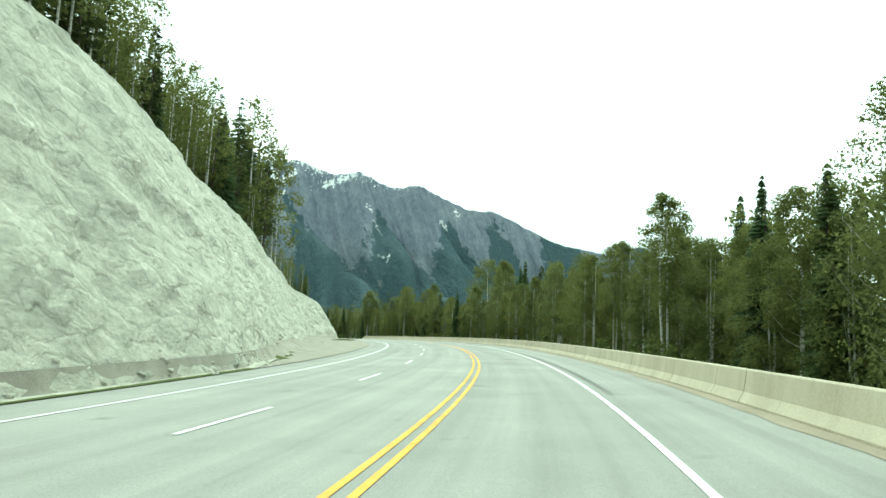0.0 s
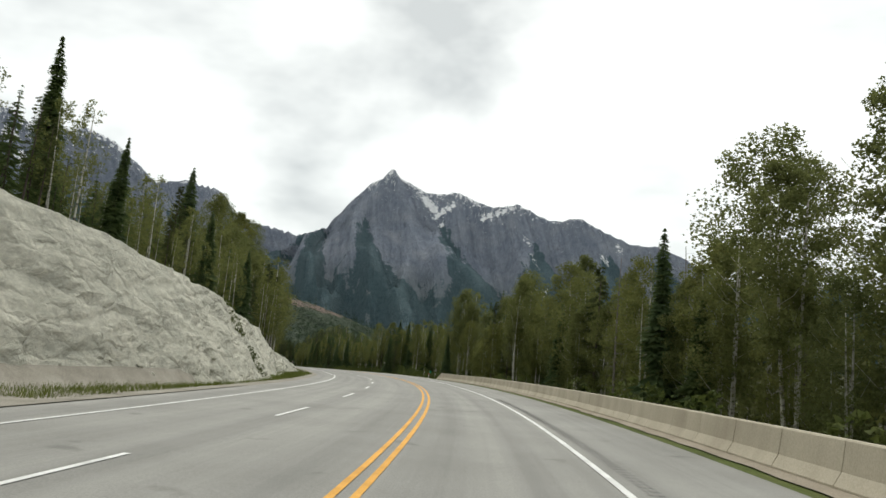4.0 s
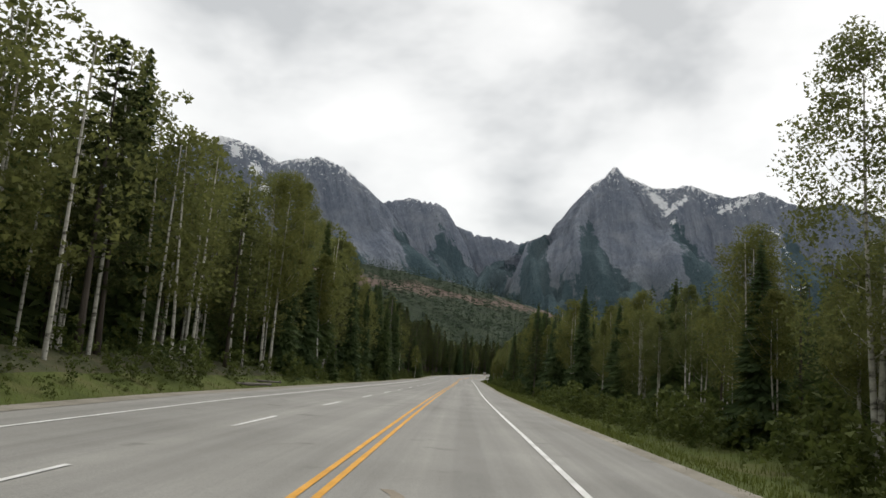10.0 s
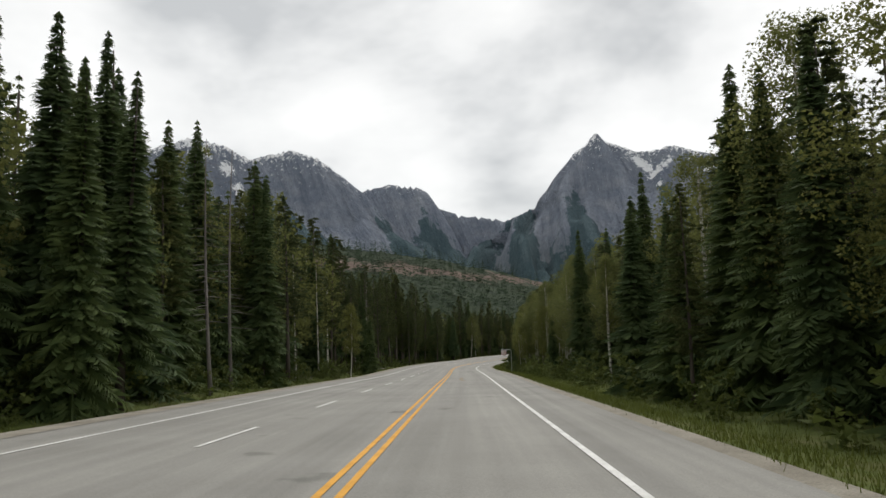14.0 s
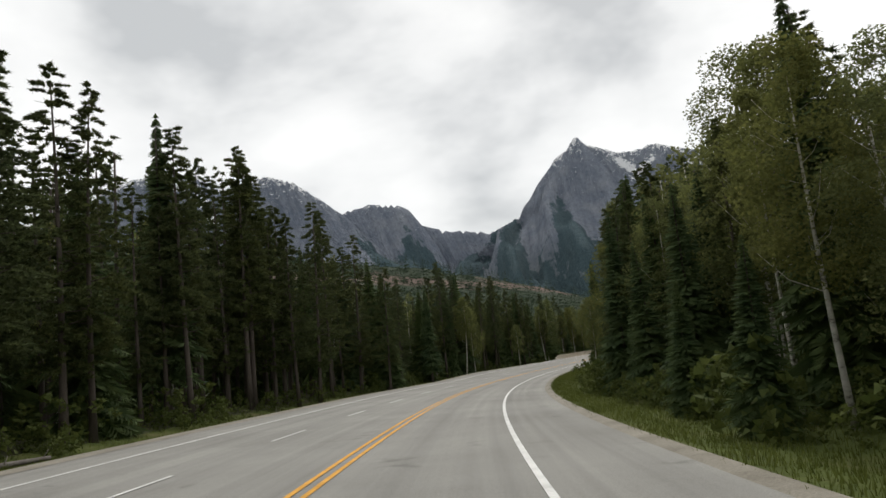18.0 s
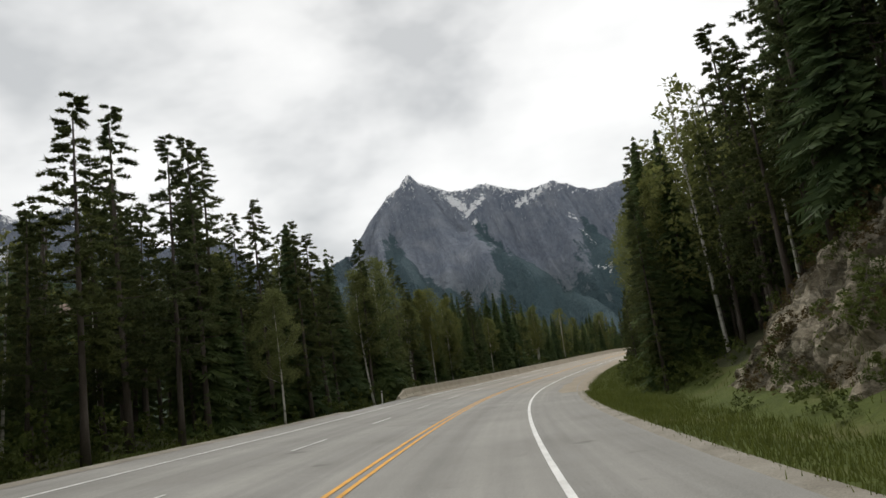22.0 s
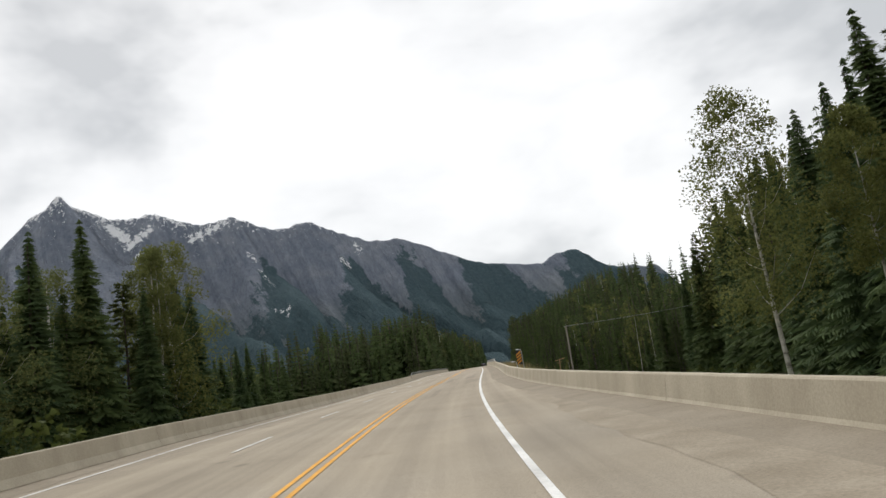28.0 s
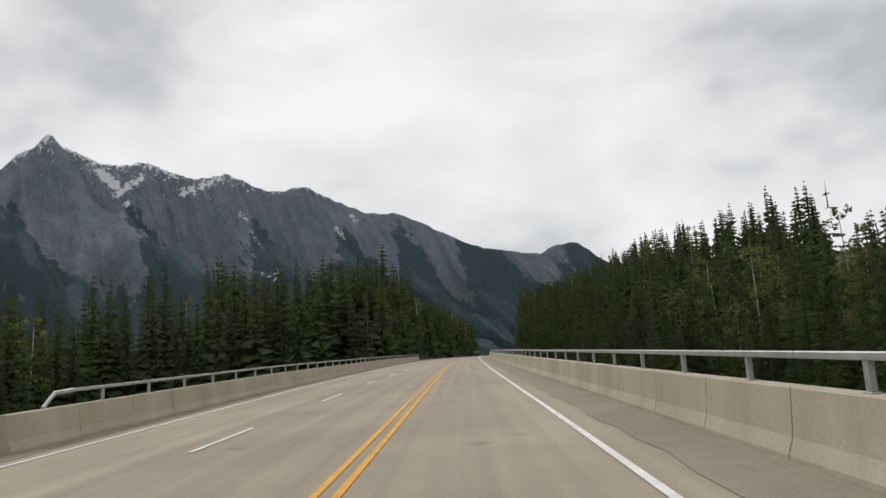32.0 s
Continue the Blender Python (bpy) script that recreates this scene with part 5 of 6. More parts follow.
def far_woods():
    """small conifers over the hill, the valley and the mountains' feet"""
    cone = spruce_shape(120, 4, 4, 0, 0.2, 0.0, 0.3)
    Vs, Fs, n = [], [], 0
    r = random.Random(8)
    deps = bpy.context.evaluated_depsgraph_get()
    bpy.context.view_layer.update()
    tries = [(r.uniform(-1150, -520), r.uniform(520, 1650)) for _ in range(8500)]
    tries += [(r.uniform(-1600, 900), r.uniform(900, 2400)) for _ in range(3200)]
    for x, y in tries:
        near = np.hypot(RX - x, RY - y).min()
        if near < 75:
            continue
        hit, place, _, _, ob, _ = scene.ray_cast(deps, Vector((x, y, 900)), Vector((0, 0, -1)))
        if not hit or ob.name.split(".")[0] not in ("wooded_hill", "ground_valley", "ground_west", "ground_east", "mountain_main", "mountain_west"):
            continue
        if ob.name.startswith("wooded_hill"):
            scree = noise.noise((x * 0.006, y * 0.006, 2.0)) + 0.35 * noise.noise((x * 0.03, y * 0.03, 5.0))
            if 48 < place.z < 98 and scree > 0.12 and r.random() < 0.85:
                continue
        h = r.uniform(11, 19)
        a = r.uniform(0, 6.28)
        V, F = cone
        c, d = math.cos(a) * h * 1.2, math.sin(a) * h * 1.2
        Vs.append(np.stack([V[:, 0] * c - V[:, 1] * d + x, V[:, 0] * d + V[:, 1] * c + y, V[:, 2] * h + place.z - 0.5], -1))
        Fs.append(F + n)
        n += len(V)
    tagged(new("far_woods", array_mesh("far_woods", np.concatenate(Vs), np.concatenate(Fs), MAT_FARWOOD)), "distant conifer woods over hill and valley", "forest", kind="stuff")


far_woods()


def grass():
    """blades in tufts, thickest on the mown strip along the right edge"""
    V = []
    r = np.random.default_rng(4)
    for i in range(70000):
        s = rng.uniform(555, 640) if i % 9 == 0 else rng.uniform(100, 775) if i % 3 else rng.uniform(350, 720)
        if rng.random() < 0.6 and s > 216:
            o = edge(s) + 0.45 + abs(rng.gauss(0, 2.4)) + (1.6 if s > 735 else 0.5 if s > 640 else 0.0)
        else:
            o = -10.0 - abs(rng.gauss(0, 2.6))
            if s < 236:
                if s < 128 or -o > 9.2 + cut_toe(s):
                    continue
            if s > 650:
                continue
        p = spot(s, o, ground_up(s, o) - 0.03)
        V.append((p.x, p.y, p.z, 1.0 if abs(o) < 9 else 1.5))
    P = np.repeat(np.array(V), 4, axis=0)
    n = len(P)
    base = P[:, :3] + np.stack([r.normal(0, 0.16, n), r.normal(0, 0.16, n), np.zeros(n)], -1)
    a, h = r.uniform(0, 6.28, n), r.uniform(0.06, 0.23, n) * P[:, 3]
    w = np.stack([np.cos(a), np.sin(a), np.zeros(n)], -1) * 0.015
    tip = base + np.stack([np.sin(a) * h * 0.4, np.cos(a) * h * 0.4, h], -1)
    T = np.stack([base - w, base + w, tip], 1).reshape(-1, 3)
    tagged(new("grass", array_mesh("grass", T, np.arange(len(T)).reshape(-1, 3), MAT_GRASS)), "long green grass on the verges", "grass", kind="stuff")


grass()


def dry_grass():
    Vs = []
    for i in range(1500):
        s = rng.uniform(795, 872)
        o = 6.35 + abs(rng.gauss(0, 0.8))
        p = spot(s, o, ground_up(s, o) - 0.03)
        for _ in range(2):
            a, h = rng.uniform(0, 6.28), rng.uniform(0.35, 0.95) * (0.6 + 0.4 * math.sin(s * 0.35))
            b = p + Vector((rng.gauss(0, 0.12), rng.gauss(0, 0.12), 0))
            w = Vector((math.cos(a), math.sin(a), 0)) * 0.014
            t = b + Vector((math.sin(a) * h * 0.16, math.cos(a) * h * 0.16, h))
            Vs += [b - w, b + w, t]
    V = np.array([tuple(v) for v in Vs])
    tagged(new("dry_grass", array_mesh("dry_grass", V, np.arange(len(V)).reshape(-1, 3), MAT_DRYGRASS)), "tall pale dry grass behind the concrete barrier", "grass", kind="stuff")


dry_grass()


# ---- concrete barriers ----
BARRIER = [(-0.3, 0), (0.3, 0), (0.3, 0.07), (0.17, 0.3), (0.1, 0.8), (0.075, 0.83), (-0.075, 0.83), (-0.1, 0.8), (-0.17, 0.3), (-0.3, 0.07)]


def barrier_kind():
    body = Solid()
    body.sweep(BARRIER, -1.249, 1.249)
    # a dark block takes the place of the shade inside a drain hole
    hole = Solid()
    hole.box((-0.148, -0.022, 0.37), (0.148, 0.022, 0.45), 0.006)
    hole_me = hole.mesh("hole", MAT_DARK)
    base = tagged(new("concrete_barrier"), "weathered concrete highway barrier block", "barrier", "barriers along the highway")
    part("block", body.mesh("barrier_block", MAT_CONCRETE), base)
    for y in (-0.62, 0.62):
        part("hole", hole_me, base, "drain hole shown as a dark block", at=Matrix.Translation((0, y, 0)))
    return base


def road_pose(s, o, up=0.0, extra=0.0, wide=1.0):
    slope = math.degrees(math.atan((plane_z(s + 2, o) - plane_z(s - 2, o)) / 4))
    return Matrix.Translation(spot(s, o, up)) @ pose(0, 0, 0, slope, 0, turn(s) + extra)


def barriers():
    kind = barrier_kind()
    rows, after = [], {}
    for s0, s1, o_of in ((-40, 210, lambda s: lerp(s, [-40, 40, 130, 222], [7.0, 7.0, 7.75, 8.1])), (657, 876, lambda s: lerp(s, [657, 680, 760, 800, 880], [-9.2, -9.2, -9.1, -8.75, -8.4])),
                         (748, 860, lambda s: lerp(s, [748, 760, 768, 777, 784, 792, 806, 860], [8.5, 7.95, 7.65, 7.15, 6.7, 6.2, 5.8, 5.65]))):
        s = s0
        while s < s1:
            rows.append((s, o_of(s), math.degrees(math.atan2(o_of(s - 1.2) - o_of(s + 1.2), 2.4))))
            s += 2.5 / (1 + o_of(s) * float(np.interp(s, ALONG2, RK)))
        after[s0] = s
    for i, (s, o, e) in enumerate(rows):
        # the row beside the pullout is half buried in dirt
        m = road_pose(s, o, lerp(s, [740, 748, 800, 850, 860], [0, -0.19, -0.17, -0.1, -0.02]) if o > 0 else 0.0, e + rng.gauss(0, 0.08))
        if i:
            copy_thing(kind, m)
    kind.matrix_basis = road_pose(rows[0][0], rows[0][1], 0, rows[0][2])
    # sloped blocks where a row of barriers begins or ends
    for s, o, d in ((after[-40], 8.06, 1), (655.0, -9.22, -1), (746.0, 8.62, -1)):
        so = Solid()
        n = len(BARRIER)
        lo = [(x * 0.95, z * 0.3) for x, z in BARRIER]
        so.add([(x, -1.2 * d, z) for x, z in BARRIER] + [(x, 1.2 * d, z) for x, z in lo],
               [(i, (i + 1) % n, n + (i + 1) % n, n + i) for i in range(n)] + [tuple(range(n - 1, -1, -1)), tuple(range(n, 2 * n))])
        tagged(new("barrier_end", so.mesh("barrier_end", MAT_CONCRETE)), "sloped concrete end block of the barrier row", "barrier", "barrier ends").matrix_basis = road_pose(s, o, -0.18 if s > 740 else 0.0)


barriers()


# ---- bridge ----
def bridge():
    base = tagged(new("bridge"), "concrete road bridge with parapets and steel railings", "bridge")
    panel = Solid()
    panel.sweep([(-0.24, -0.1), (0.24, -0.1), (0.24, 0.1), (0.17, 0.3), (0.13, 0.86), (0.11, 0.88), (-0.11, 0.88), (-0.13, 0.86), (-0.17, 0.3), (-0.24, 0.1)], -1.49, 1.49)
    panel_me = panel.mesh("parapet_panel", MAT_CONCRETE)
    post = Solid()
    post.box((-0.05, -0.09, 0.87), (0.05, 0.09, 0.9), 0.005)
    post.box((-0.035, -0.05, 0.9), (0.035, 0.05, 1.2), 0.008)
    post_me = post.mesh("rail_post", MAT_GALV)
    rail = Solid()
    rail.box((-0.05, -1.5, 1.2), (0.05, 1.5, 1.285), 0.012)
    rail_me = rail.mesh("rail", MAT_GALV)
    for side, s0, s1, o in ((1, 862, 990, 5.6), (-1, 878, 1006, -8.4)):
        s = s0
        while s < s1:
            part("parapet_panel", panel_me, base, at=road_pose(s, o))
            if s > s0 + 1:
                part("rail", rail_me, base, at=road_pose(s, o))
                part("rail_post", post_me, base, at=road_pose(s, o))
            s += 3.0
        end = Solid()
        end.tube([(0, 1.5, 1.245), (0, 0.6, 1.22), (0, 0.1, 0.9)], [0.055, 0.055, 0.05], 6)
        part("rail_end", end.mesh("rail_end", MAT_GALV), base, at=road_pose(s0, o))
    deck = ribbon("deck_slab", 858, 1010, 4, [-8.75, -8.75, -8.7, 5.85, 5.9, 5.9], [-0.02, -0.1, -0.9, -0.9, -0.1, -0.02], MAT_CONCRETE)
    part("deck_slab", deck, base)
    pier = Solid()
    pier.box((-5.5, -0.7, -26), (5.5, 0.7, -0.88), 0.1)
    pier_me = pier.mesh("pier", MAT_CONCRETE)
    for s in (895, 930, 965):
        part("pier", pier_me, base, at=Matrix.Translation(spot(s, -1.5)) @ pose(0, 0, 0, 0, 0, turn(s)))


bridge()


# ---- signs, poles and small things ----
def flat_material(name, rgb, rough=0.5, spec=0.4):
    return grained(name, [(0.3, tuple(c * 0.88 for c in rgb)), (0.7, rgb)], 5.0, 40.0, rough=rough, spec=spec, bump=0.05, depth=0.002, fine_amount=0.15)


MAT_SIGNWHITE = flat_material("white_sign_sheet", (0.72, 0.7, 0.66))
MAT_SIGNRED = flat_material("red_sign_paint", (0.4, 0.03, 0.03))
MAT_SIGNBLACK = flat_material("black_sign_paint", (0.03, 0.03, 0.03))
MAT_SIGNGREEN = flat_material("green_sign_sheet", (0.01, 0.3, 0.16))
MAT_SIGNYELLOW = flat_material("orange_yellow_sign_sheet", (0.72, 0.3, 0.03))
MAT_POLEWOOD = grained("grey_pole_wood", [(0.3, (0.15, 0.13, 0.105)), (0.7, (0.27, 0.24, 0.2))], 2.0, 14.0, stretch=(1, 1, 0.15))
MAT_FRESHWOOD = grained("tan_split_wood", [(0.3, (0.36, 0.22, 0.1)), (0.7, (0.52, 0.34, 0.18))], 2.0, 14.0, stretch=(1, 1, 0.15))
MAT_CARPAINT = flat_material("dark_car_paint", (0.03, 0.03, 0.035), 0.25, 0.6)
MAT_GLASS = flat_material("dark_car_glass", (0.015, 0.017, 0.02), 0.08, 0.8)
MAT_TAIL = flat_material("red_tail_lamp", (0.35, 0.02, 0.015), 0.2, 0.6)
MAT_MILLED = grained("milled_asphalt", [(0.3, (0.235, 0.23, 0.215)), (0.7, (0.285, 0.28, 0.264))], 0.9, 30.0, fine_amount=0.4)
MAT_TAR = grained("dark_tar_patch", [(0.3, (0.235, 0.2, 0.155)), (0.7, (0.3, 0.258, 0.205))], 0.9, 30.0, fine_amount=0.4)
MAT_DUST = grained("brown_road_dust", [(0.3, (0.235, 0.2, 0.152)), (0.7, (0.315, 0.272, 0.212))], 0.7, 24.0, bump=0.4, depth=0.01, fine_amount=0.5)


def disc(so, cx, cz, r0, r1, y, a0=0.0, a1=6.2832, steps=32, thick=0.006):
    """a flat ring facing -y"""
    for i in range(steps):
        u, w = a0 + (a1 - a0) * i / steps, a0 + (a1 - a0) * (i + 1) / steps
        so.add([(cx + r * math.cos(t), y, cz + r * math.sin(t)) for r, t in ((r0, u), (r1, u), (r1, w), (r0, w))], [(0, 1, 2, 3)])


def no_passing_sign():
    base = tagged(new("no_passing_sign"), "white no-passing sign hanging from a bent steel pole on the verge", "traffic sign")
    pole = Solid()
    pole.tube([(0, 0, -0.4), (0, 0, 2.6), (-0.03, 0, 2.78), (-0.12, 0, 2.88), (-0.3, 0, 2.92), (-1.35, 0, 2.94)], 0.04, 8)
    part("pole", pole.mesh("pole", MAT_GALV, True), base)
    plate = Solid()
    plate.box((-1.28, -0.012, 2.17), (-0.62, 0.006, 2.83), 0.004)
    pl = part("plate", plate.mesh("plate", MAT_SIGNWHITE), base, "square white sign plate")
    ring = Solid()
    disc(ring, -0.95, 2.5, 0.235, 0.285, -0.017)
    ring.add([(-1.13, -0.018, 2.3), (-1.1, -0.018, 2.28), (-0.77, -0.018, 2.7), (-0.8, -0.018, 2.72)], [(0, 1, 2, 3)])
    part("ring", ring.mesh("ring", MAT_SIGNRED), pl, "red ring with a diagonal bar")
    for x, mat in ((-1.04, MAT_SIGNBLACK), (-0.86, MAT_SIGNRED)):
        car = Solid()
        car.box((x - 0.07, -0.019, 2.46), (x + 0.07, -0.015, 2.5))
        car.box((x - 0.045, -0.019, 2.5), (x + 0.045, -0.015, 2.535))
        car.box((x - 0.06, -0.019, 2.435), (x - 0.025, -0.015, 2.46))
        car.box((x + 0.025, -0.019, 2.435), (x + 0.06, -0.015, 2.46))
        part("car_symbol", car.mesh("car_symbol", mat), pl)
    for x in (-1.2, -0.7):
        hang = Solid()
        hang.tube([(x, 0, 2.82), (x, 0, 2.94)], 0.012, 5)
        part("hanger", hang.mesh("hanger", MAT_GALV), base)
    s, o = 471, 7.9
    base.matrix_basis = Matrix.Translation(spot(s, o, ground_up(s, o))) @ pose(0, 0, 0, 0, 0, turn(s) + 4)


def kilometre_marker():
    base = tagged(new("kilometre_marker"), "white marker post with red band and green kilometre plate", "marker post")
    post = Solid()
    post.box((-0.055, -0.035, -0.3), (0.055, 0.035, 1.05), 0.012)
    part("post", post.mesh("post", MAT_SIGNWHITE), base, "white wooden post")
    band = Solid()
    band.box((-0.06, -0.04, 0.74), (0.06, 0.04, 0.98), 0.008)
    part("band", band.mesh("band", MAT_SIGNRED), base, "red reflective band")
    plate = Solid()
    prof = [(-0.02, 0.98), (0.22, 0.98), (0.38, 1.18), (0.22, 1.38), (-0.02, 1.38)]
    plate.sweep(prof, -0.05, -0.042)
    p = part("plate", plate.mesh("plate", MAT_SIGNGREEN), base, "green pointed plate")
    for k in range(3):
        bar = Solid()
        bar.box((0.1, -0.056, 1.06 + 0.1 * k), (0.16, -0.05, 1.12 + 0.1 * k))
        part("number_bar", bar.mesh("number_bar", MAT_SIGNWHITE), p)
    s, o = 220.5, 8.5
    base.matrix_basis = Matrix.Translation(spot(s, o, ground_up(s, o))) @ pose(0, 0, 0, 0, 2, turn(s))


def hazard_marker():
    base = tagged(new("hazard_marker"), "orange and black striped hazard marker on a bent steel pole", "traffic sign")
    pole = Solid()
    pole.tube([(0.2, 0.03, -2.5), (0.2, 0.03, 1.88), (0.16, 0.03, 1.97), (0.05, 0.03, 2.0), (-0.15, 0.03, 2.03)], 0.03, 8)
    part("pole", pole.mesh("pole", MAT_GALV, True), base)
    plate = Solid()
    plate.box((-0.2, -0.006, 1.02), (0.14, 0.006, 1.95), 0.003)
    p = part("plate", plate.mesh("plate", MAT_SIGNBLACK), base, "black striped plate")
    for k in range(4):
        st = Solid()
        z = 1.03 + k * 0.195
        st.add([(-0.19, -0.011, z), (0.13, -0.011, z + 0.2), (0.13, -0.011, z + 0.305), (-0.19, -0.011, z + 0.105)], [(0, 1, 2, 3)])
        part("stripe", st.mesh("stripe", MAT_SIGNYELLOW), p, "orange stripe")
    s, o = 803, 6.55
    base.matrix_basis = Matrix.Translation(spot(s, o, -0.3)) @ pose(0, 0, 0, 0, 0, turn(s))
    bent = Solid()
    bent.tube([(0, 0, -2.5), (-0.02, 0, 0.9), (-0.08, 0, 1.12), (-0.18, 0, 1.17), (-0.4, 0, 1.17)], 0.03, 8)
    ob = tagged(new("bent_pole", bent.mesh("bent_pole", MAT_GALV, True)), "short bent steel pole behind the barrier", "pole")
    ob.matrix_basis = Matrix.Translation(spot(802, 6.3, -0.2)) @ pose(0, 0, 0, 0, 0, turn(802))


def delineator(s, o, lean=0):
    base = tagged(new("delineator_post"), "slim white delineator post at the road's edge", "marker post", "delineator posts")
    post = Solid()
    post.box((-0.05, -0.012, -0.2), (0.05, 0.012, 1.05), 0.008)
    part("post", post.mesh("post", MAT_SIGNWHITE), base)
    cap = Solid()
    cap.box((-0.051, -0.014, 0.84), (0.051, 0.014, 0.97))
    part("band", cap.mesh("band", MAT_SIGNBLACK), base, "black band")
    base.matrix_basis = Matrix.Translation(spot(s, o, ground_up(s, o))) @ pose(0, 0, 0, 0, lean, turn(s))


def utility_line():
    tops = []
    for s, o in ((866, 17.3), (880, 62), (893, 107)):
        base = tagged(new("utility_pole"), "weathered wooden utility pole with a crossarm", "utility pole", "utility poles")
        g = ground_up(s, o) - 0.5
        top = 4.4 + (0 if o < 30 else 2)
        pole = Solid()
        pole.tube([(0, 0, g), (0, 0, top)], [0.16, 0.11], 8)
        part("pole", pole.mesh("pole", MAT_POLEWOOD, True), base)
        arm = Solid()
        arm.box((-0.06, -0.9, top - 0.25), (0.06, 0.9, top - 0.13), 0.01)
        part("crossarm", arm.mesh("crossarm", MAT_POLEWOOD), base)
        for y in (-0.8, 0.0, 0.8):
            ins = Solid()
            ins.tube([(0, y, top - 0.13), (0, y, top + 0.02)], [0.05, 0.035], 6)
            part("insulator", ins.mesh("insulator", MAT_SIGNWHITE), base)
        base.matrix_basis = Matrix.Translation(spot(s, o)) @ pose(0, 0, 0, 0, 1, turn(s))
        tops.append(spot(s, o, top))
    for y in (-0.8, 0.8):
        cable = Solid()
        for a, b in zip(tops, tops[1:]):
            pts = []
            for i in range(13):
                u = i / 12
                pts.append(a.lerp(b, u) + Vector((0, y, -0.7 * 4 * u * (1 - u))))
            cable.tube(pts, 0.018, 4)
        tagged(new("power_cable", cable.mesh("power_cable", MAT_GALV)), "thin overhead cable between the utility poles", "cable", "power cables")


def broken_crossarm():
    """a snapped pole top that leans in the hollow below the road"""
    base = tagged(new("broken_pole"), "snapped wooden pole top with crossarm leaning in the hollow", "pole")
    pole = Solid()
    pole.tube([(-0.35, 0, -4.0), (0, 0, -0.1), (0.08, 0, 0.12)], [0.07, 0.06, 0.06], 7)
    part("pole", pole.mesh("pole", MAT_FRESHWOOD, True), base)
    arm = Solid()
    arm.box((-0.75, -0.05, -0.05), (0.75, 0.05, 0.05), 0.01)
    part("crossarm", arm.mesh("crossarm", MAT_FRESHWOOD), base, at=pose(0, -0.08, 0, 0, -8, 0))
    brace = Solid()
    brace.box((-0.5, -0.03, -0.45), (0.3, 0.03, -0.39), 0.008)
    part("brace", brace.mesh("brace", MAT_FRESHWOOD), base, at=pose(0, -0.05, 0, 0, -10, 0))
    base.matrix_basis = Matrix.Translation(spot(867, 15.6, -0.5)) @ pose(0, 0, 0, 0, 0, turn(867))


def far_car(s, o):
    base = tagged(new("car"), "dark car driving far ahead on the road", "car")
    body = Solid()
    side = [(-2.2, 0.35), (2.2, 0.35), (2.25, 0.7), (1.9, 0.95), (0.9, 1.02), (0.35, 1.5), (-1.5, 1.55), (-2.1, 1.05), (-2.25, 0.9)]
    n = len(side)
    body.add([(-0.88, y, z) for y, z in side] + [(0.88, y, z) for y, z in side], [(i, (i + 1) % n, n + (i + 1) % n, n + i) for i in range(n)] + [tuple(range(n - 1, -1, -1)), tuple(range(n, 2 * n))])
    part("body", body.mesh("body", MAT_CARPAINT), base)
    win = Solid()
    win.add([(-0.72, -2.07, 1.1), (0.72, -2.07, 1.1), (0.66, -1.6, 1.5), (-0.66, -1.6, 1.5)], [(0, 1, 2, 3)])
    for v in range(len(win.v)):
        win.v[v] = (win.v[v][0], win.v[v][1] - 0.02, win.v[v][2])
    part("rear_window", win.mesh("rear_window", MAT_GLASS), base)
    for x in (-0.72, 0.72):
        lamp = Solid()
        lamp.box((x - 0.13, -2.29, 0.78), (x + 0.13, -2.2, 0.98), 0.02)
        part("tail_lamp", lamp.mesh("tail_lamp", MAT_TAIL), base)
        for y in (-1.35, 1.35):
            wheel = Solid()
            wheel.tube([(x - 0.1, y, 0.33), (x + 0.12, y, 0.33)], 0.33, 14)
            part("wheel", wheel.mesh("wheel", MAT_BLACK), base)
    plate = Solid()
    plate.box((-0.26, -2.3, 0.6), (0.26, -2.25, 0.72), 0.005)
    part("plate", plate.mesh("plate", MAT_SIGNWHITE), base, "blank plate")
    base.matrix_basis = road_pose(s, o, 0.02)


no_passing_sign()
kilometre_marker()
hazard_marker()
delineator(650.5, -9.7, 3)
delineator(742, 8.3)
utility_line()
broken_crossarm()
far_car(1085, 1.85)


def fallen_log(s, o, length, angle, r):
    so = Solid()
    so.tube([(-length / 2, 0, r), (0, 0.12, r * 1.05), (length / 2, 0, r * 0.9)], [r, r * 0.9, r * 0.6], 8)
    for k in range(4):
        x = length * (k / 4 - 0.3)
        so.tube([(x, 0, r), (x + 0.2, 0.25 - 0.1 * k, r + 0.3)], [r * 0.25, r * 0.08], 4)
    ob = tagged(new("fallen_log", so.mesh("fallen_log", MAT_DEADWOOD, True)), "grey fallen log lying at the forest edge", "log", "fallen logs")
    ob.matrix_basis = Matrix.Translation(spot(s, o, ground_up(s, o) - 0.05)) @ pose(0, 0, 0, 0, 0, turn(s) + angle)


for row in ((322, -13.5, 5.0, 60, 0.14), (327, -14.0, 3.5, 20, 0.1), (375, -14.5, 4.5, 100, 0.12), (506, -14, 6, 70, 0.13), (534, -13, 4, 120, 0.11), (560, -13.5, 5, 65, 0.12), (545, 10.5, 4.5, 35, 0.09), (262, -14.5, 4, 80, 0.12)):
    fallen_log(*row)


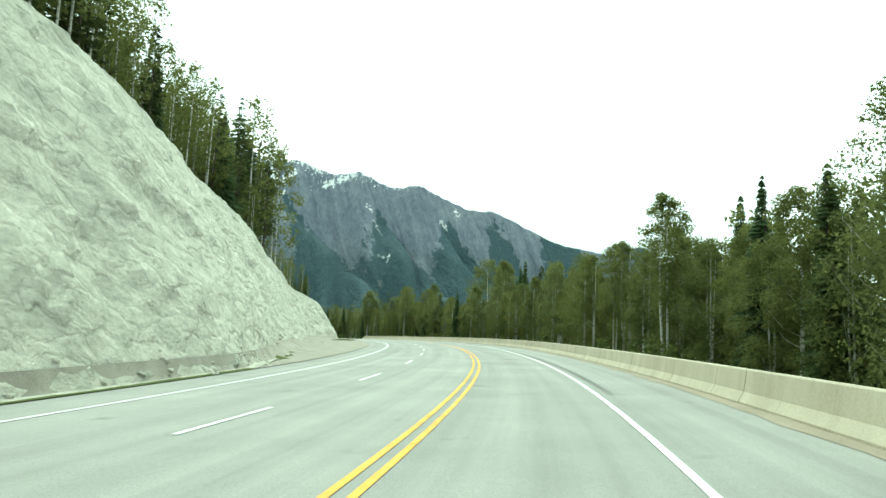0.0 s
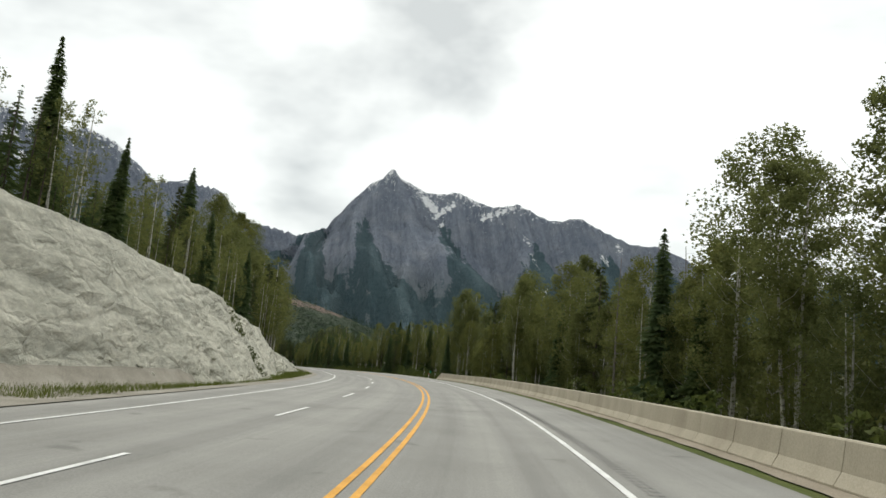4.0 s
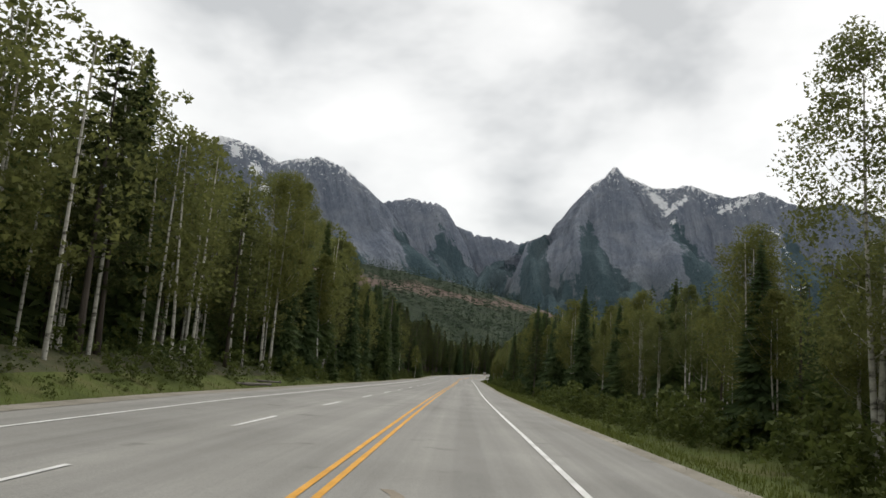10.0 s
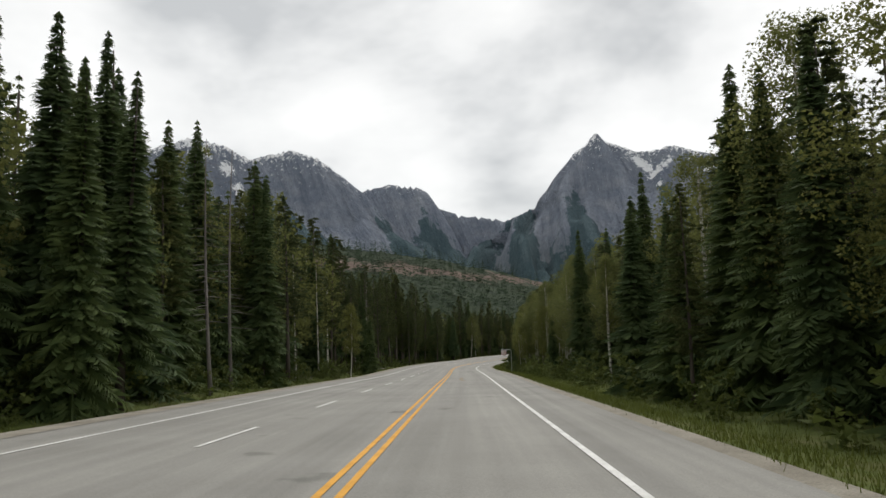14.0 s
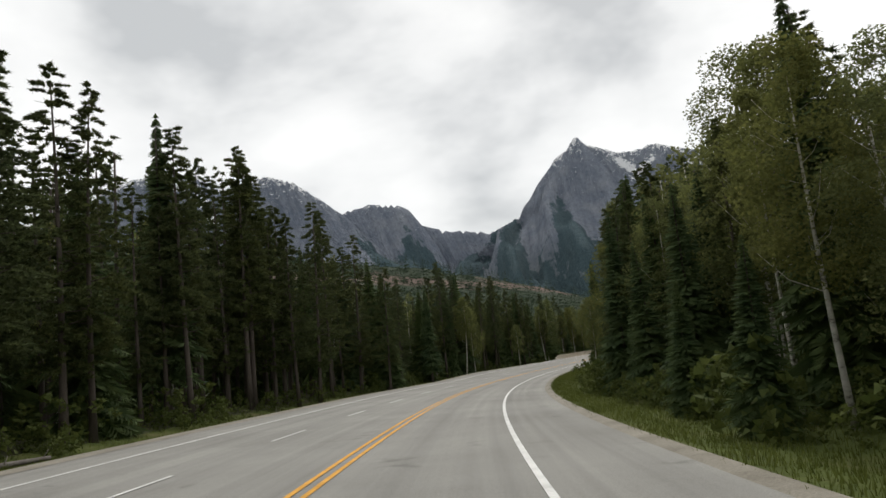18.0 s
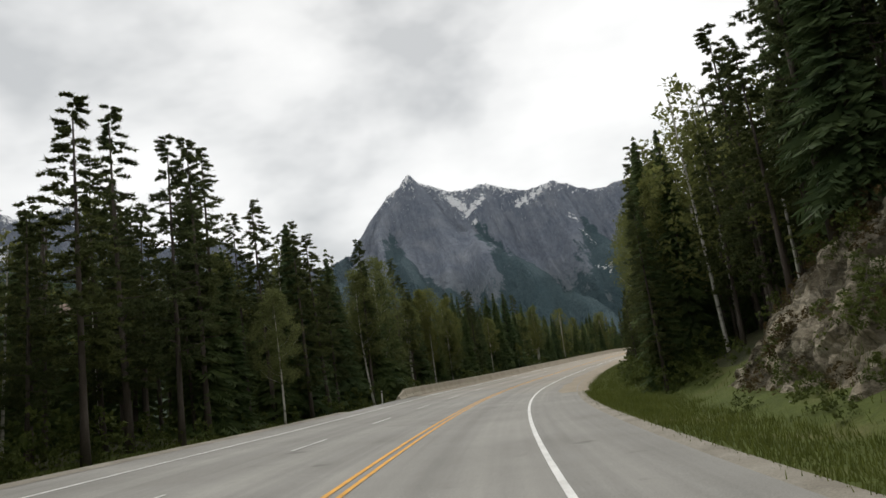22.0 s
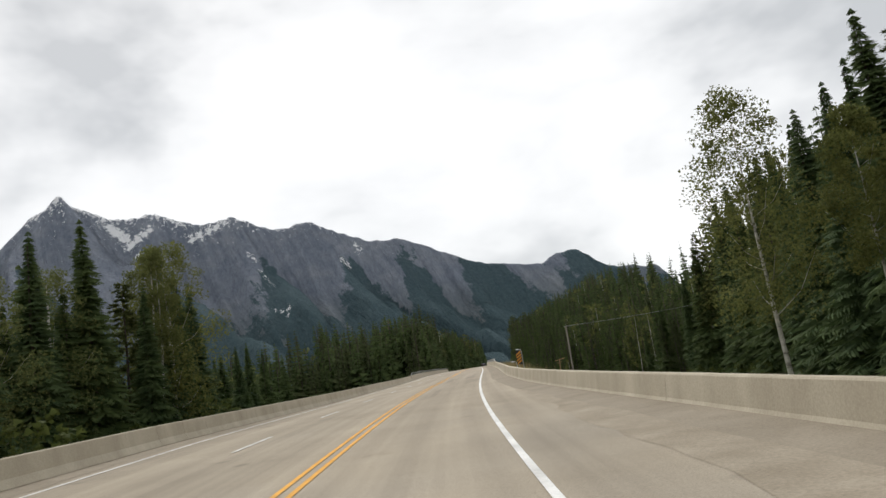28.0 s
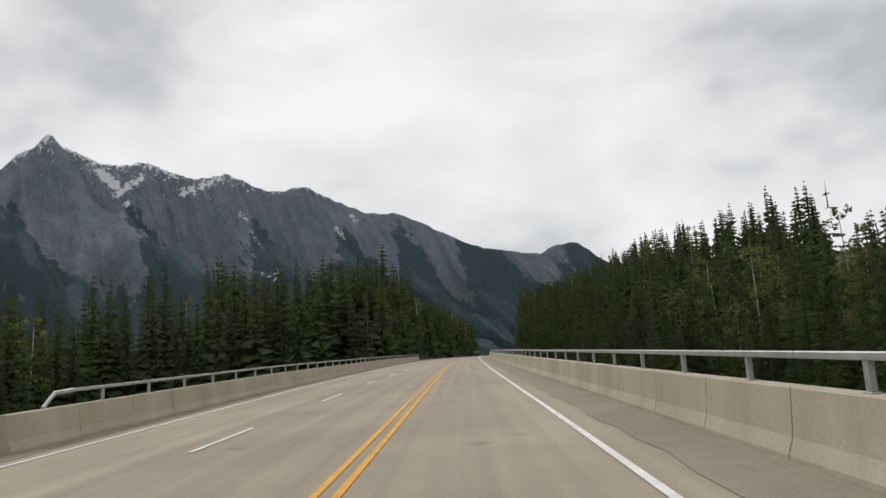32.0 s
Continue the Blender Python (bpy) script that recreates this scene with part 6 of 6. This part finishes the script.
def roadside_details():
    # stones fallen at the foot of the rock
    Vs, Fs, n = [], [], 0
    bm = bmesh.new()
    bmesh.ops.create_icosphere(bm, subdivisions=1, radius=1)
    bm.verts.index_update()
    V0 = np.array([tuple(v.co) for v in bm.verts])
    F0 = np.array([[v.index for v in f.verts] for f in bm.faces])
    bm.free()
    r = random.Random(3)
    for i in range(900):
        if i % 90 == 0:
            s = r.uniform(580, 618)
            o, size = lerp(s, [572, 597, 612], [10.0, 10.1, 11.7]) - 0.5 - abs(r.gauss(0, 0.5)), r.uniform(0.04, 0.15)
        else:
            s = r.uniform(-30, 245)
            o, size = -9.4 - cut_toe(s) + r.gauss(0.1, 0.35), r.uniform(0.04, 0.3) ** 1.3
            o = min(o, -9.5)
        p = spot(s, o, max(ground_up(s, o), -0.1))
        J = V0 * (1 + np.array([[r.gauss(0, 0.22)] for _ in V0])) * size * np.array([1, r.uniform(0.7, 1.3), r.uniform(0.5, 0.8)])
        Vs.append(J + np.array([p.x, p.y, p.z]))
        Fs.append(F0 + n)
        n += len(V0)
    tagged(new("loose_stones", array_mesh("loose_stones", np.concatenate(Vs), np.concatenate(Fs), MAT_ROCK)), "loose broken stones at the foot of the rock", "stones", kind="stuff")
    # milled rumble strip beside the edge line
    V, F = [], []
    for s in np.arange(20, 150, 0.34):
        k = len(V)
        V += [spot(s, 3.95, 0.007), spot(s, 4.2, 0.007), spot(s + 0.13, 4.2, 0.007), spot(s + 0.13, 3.95, 0.007)]
        F.append((k, k + 1, k + 2, k + 3))
    tagged(new("rumble_strip", mesh_of("rumble_strip", V, F, MAT_MILLED)), "milled rumble strip beside the edge line", "rumble strip", kind="stuff")
    # tar patches and skid marks on the lanes near the bridge
    for s, o, ln, w in ((812, 0.9, 11, 0.5), (816, 2.6, 7, 0.7), (822, -1.9, 16, 0.45), (806, 3.0, 5, 0.9), (838, 1.0, 6, 0.4), (856, -2.4, 4.5, 2.6), (848, 2.2, 5, 0.5), (790, 1.2, 9, 0.35), (430, 1.4, 9, 0.25), (268, 1.0, 12, 0.14)):
        me = ribbon("tar_patch", s, s + ln, 0.5, [o - w / 2, o - w / 4, o + w / 4, o + w / 2], [0.006] * 4, MAT_TAR)
        for v in me.vertices:
            v.co.x += 0.3 * noise.noise(v.co * 1.1) + 0.12 * noise.noise(v.co * 3.1)
            v.co.y += 0.3 * noise.noise(v.co * 0.9 + Vector((5, 0, 0)))
        part("tar_patch", me, road, "dark patched strip of asphalt")
    # dust swept against the barriers
    for s0, s1, o0, o1 in ((-40, 211, 5.9, 7.0), (657, 1000, -8.75, -7.9), (745, 1000, 4.35, 5.6)):
        V, F = [], []
        ss = np.arange(s0, s1, 1.5)
        for s in ss:
            q0, q1 = o0, o1
            if s0 == 745:
                q1 = lerp(s, [748, 760, 768, 777, 784, 792, 806, 860, 1000], [8.4, 7.85, 7.55, 7.05, 6.6, 6.1, 5.68, 5.5, 5.45])
                q0 = q1 - 1.2 + 0.25 * noise.noise((s * 0.4, 1, 0)) + 0.12 * noise.noise((s * 1.3, 4, 0))
            elif s0 == 657:
                q1 = -7.75 + 0.25 * noise.noise((s * 0.4, 2, 0))
            else:
                q1 = lerp(s, [-40, 40, 130, 222], [6.9, 6.9, 7.6, 8.0])
                q0 = q1 - 0.55 + 0.2 * noise.noise((s * 0.4, 3, 0))
            V += [spot(s, q0, 0.009 if s0 != 657 else 0.05), spot(s, q1, 0.05 if s0 != 657 else 0.009)]
        for i in range(len(ss) - 1):
            F.append((2 * i, 2 * i + 1, 2 * i + 3, 2 * i + 2))
        tagged(new("dust_strip", mesh_of("dust_strip", V, F, MAT_DUST, True)), "brown dust swept against the barrier", "dust", kind="structure")


roadside_details()
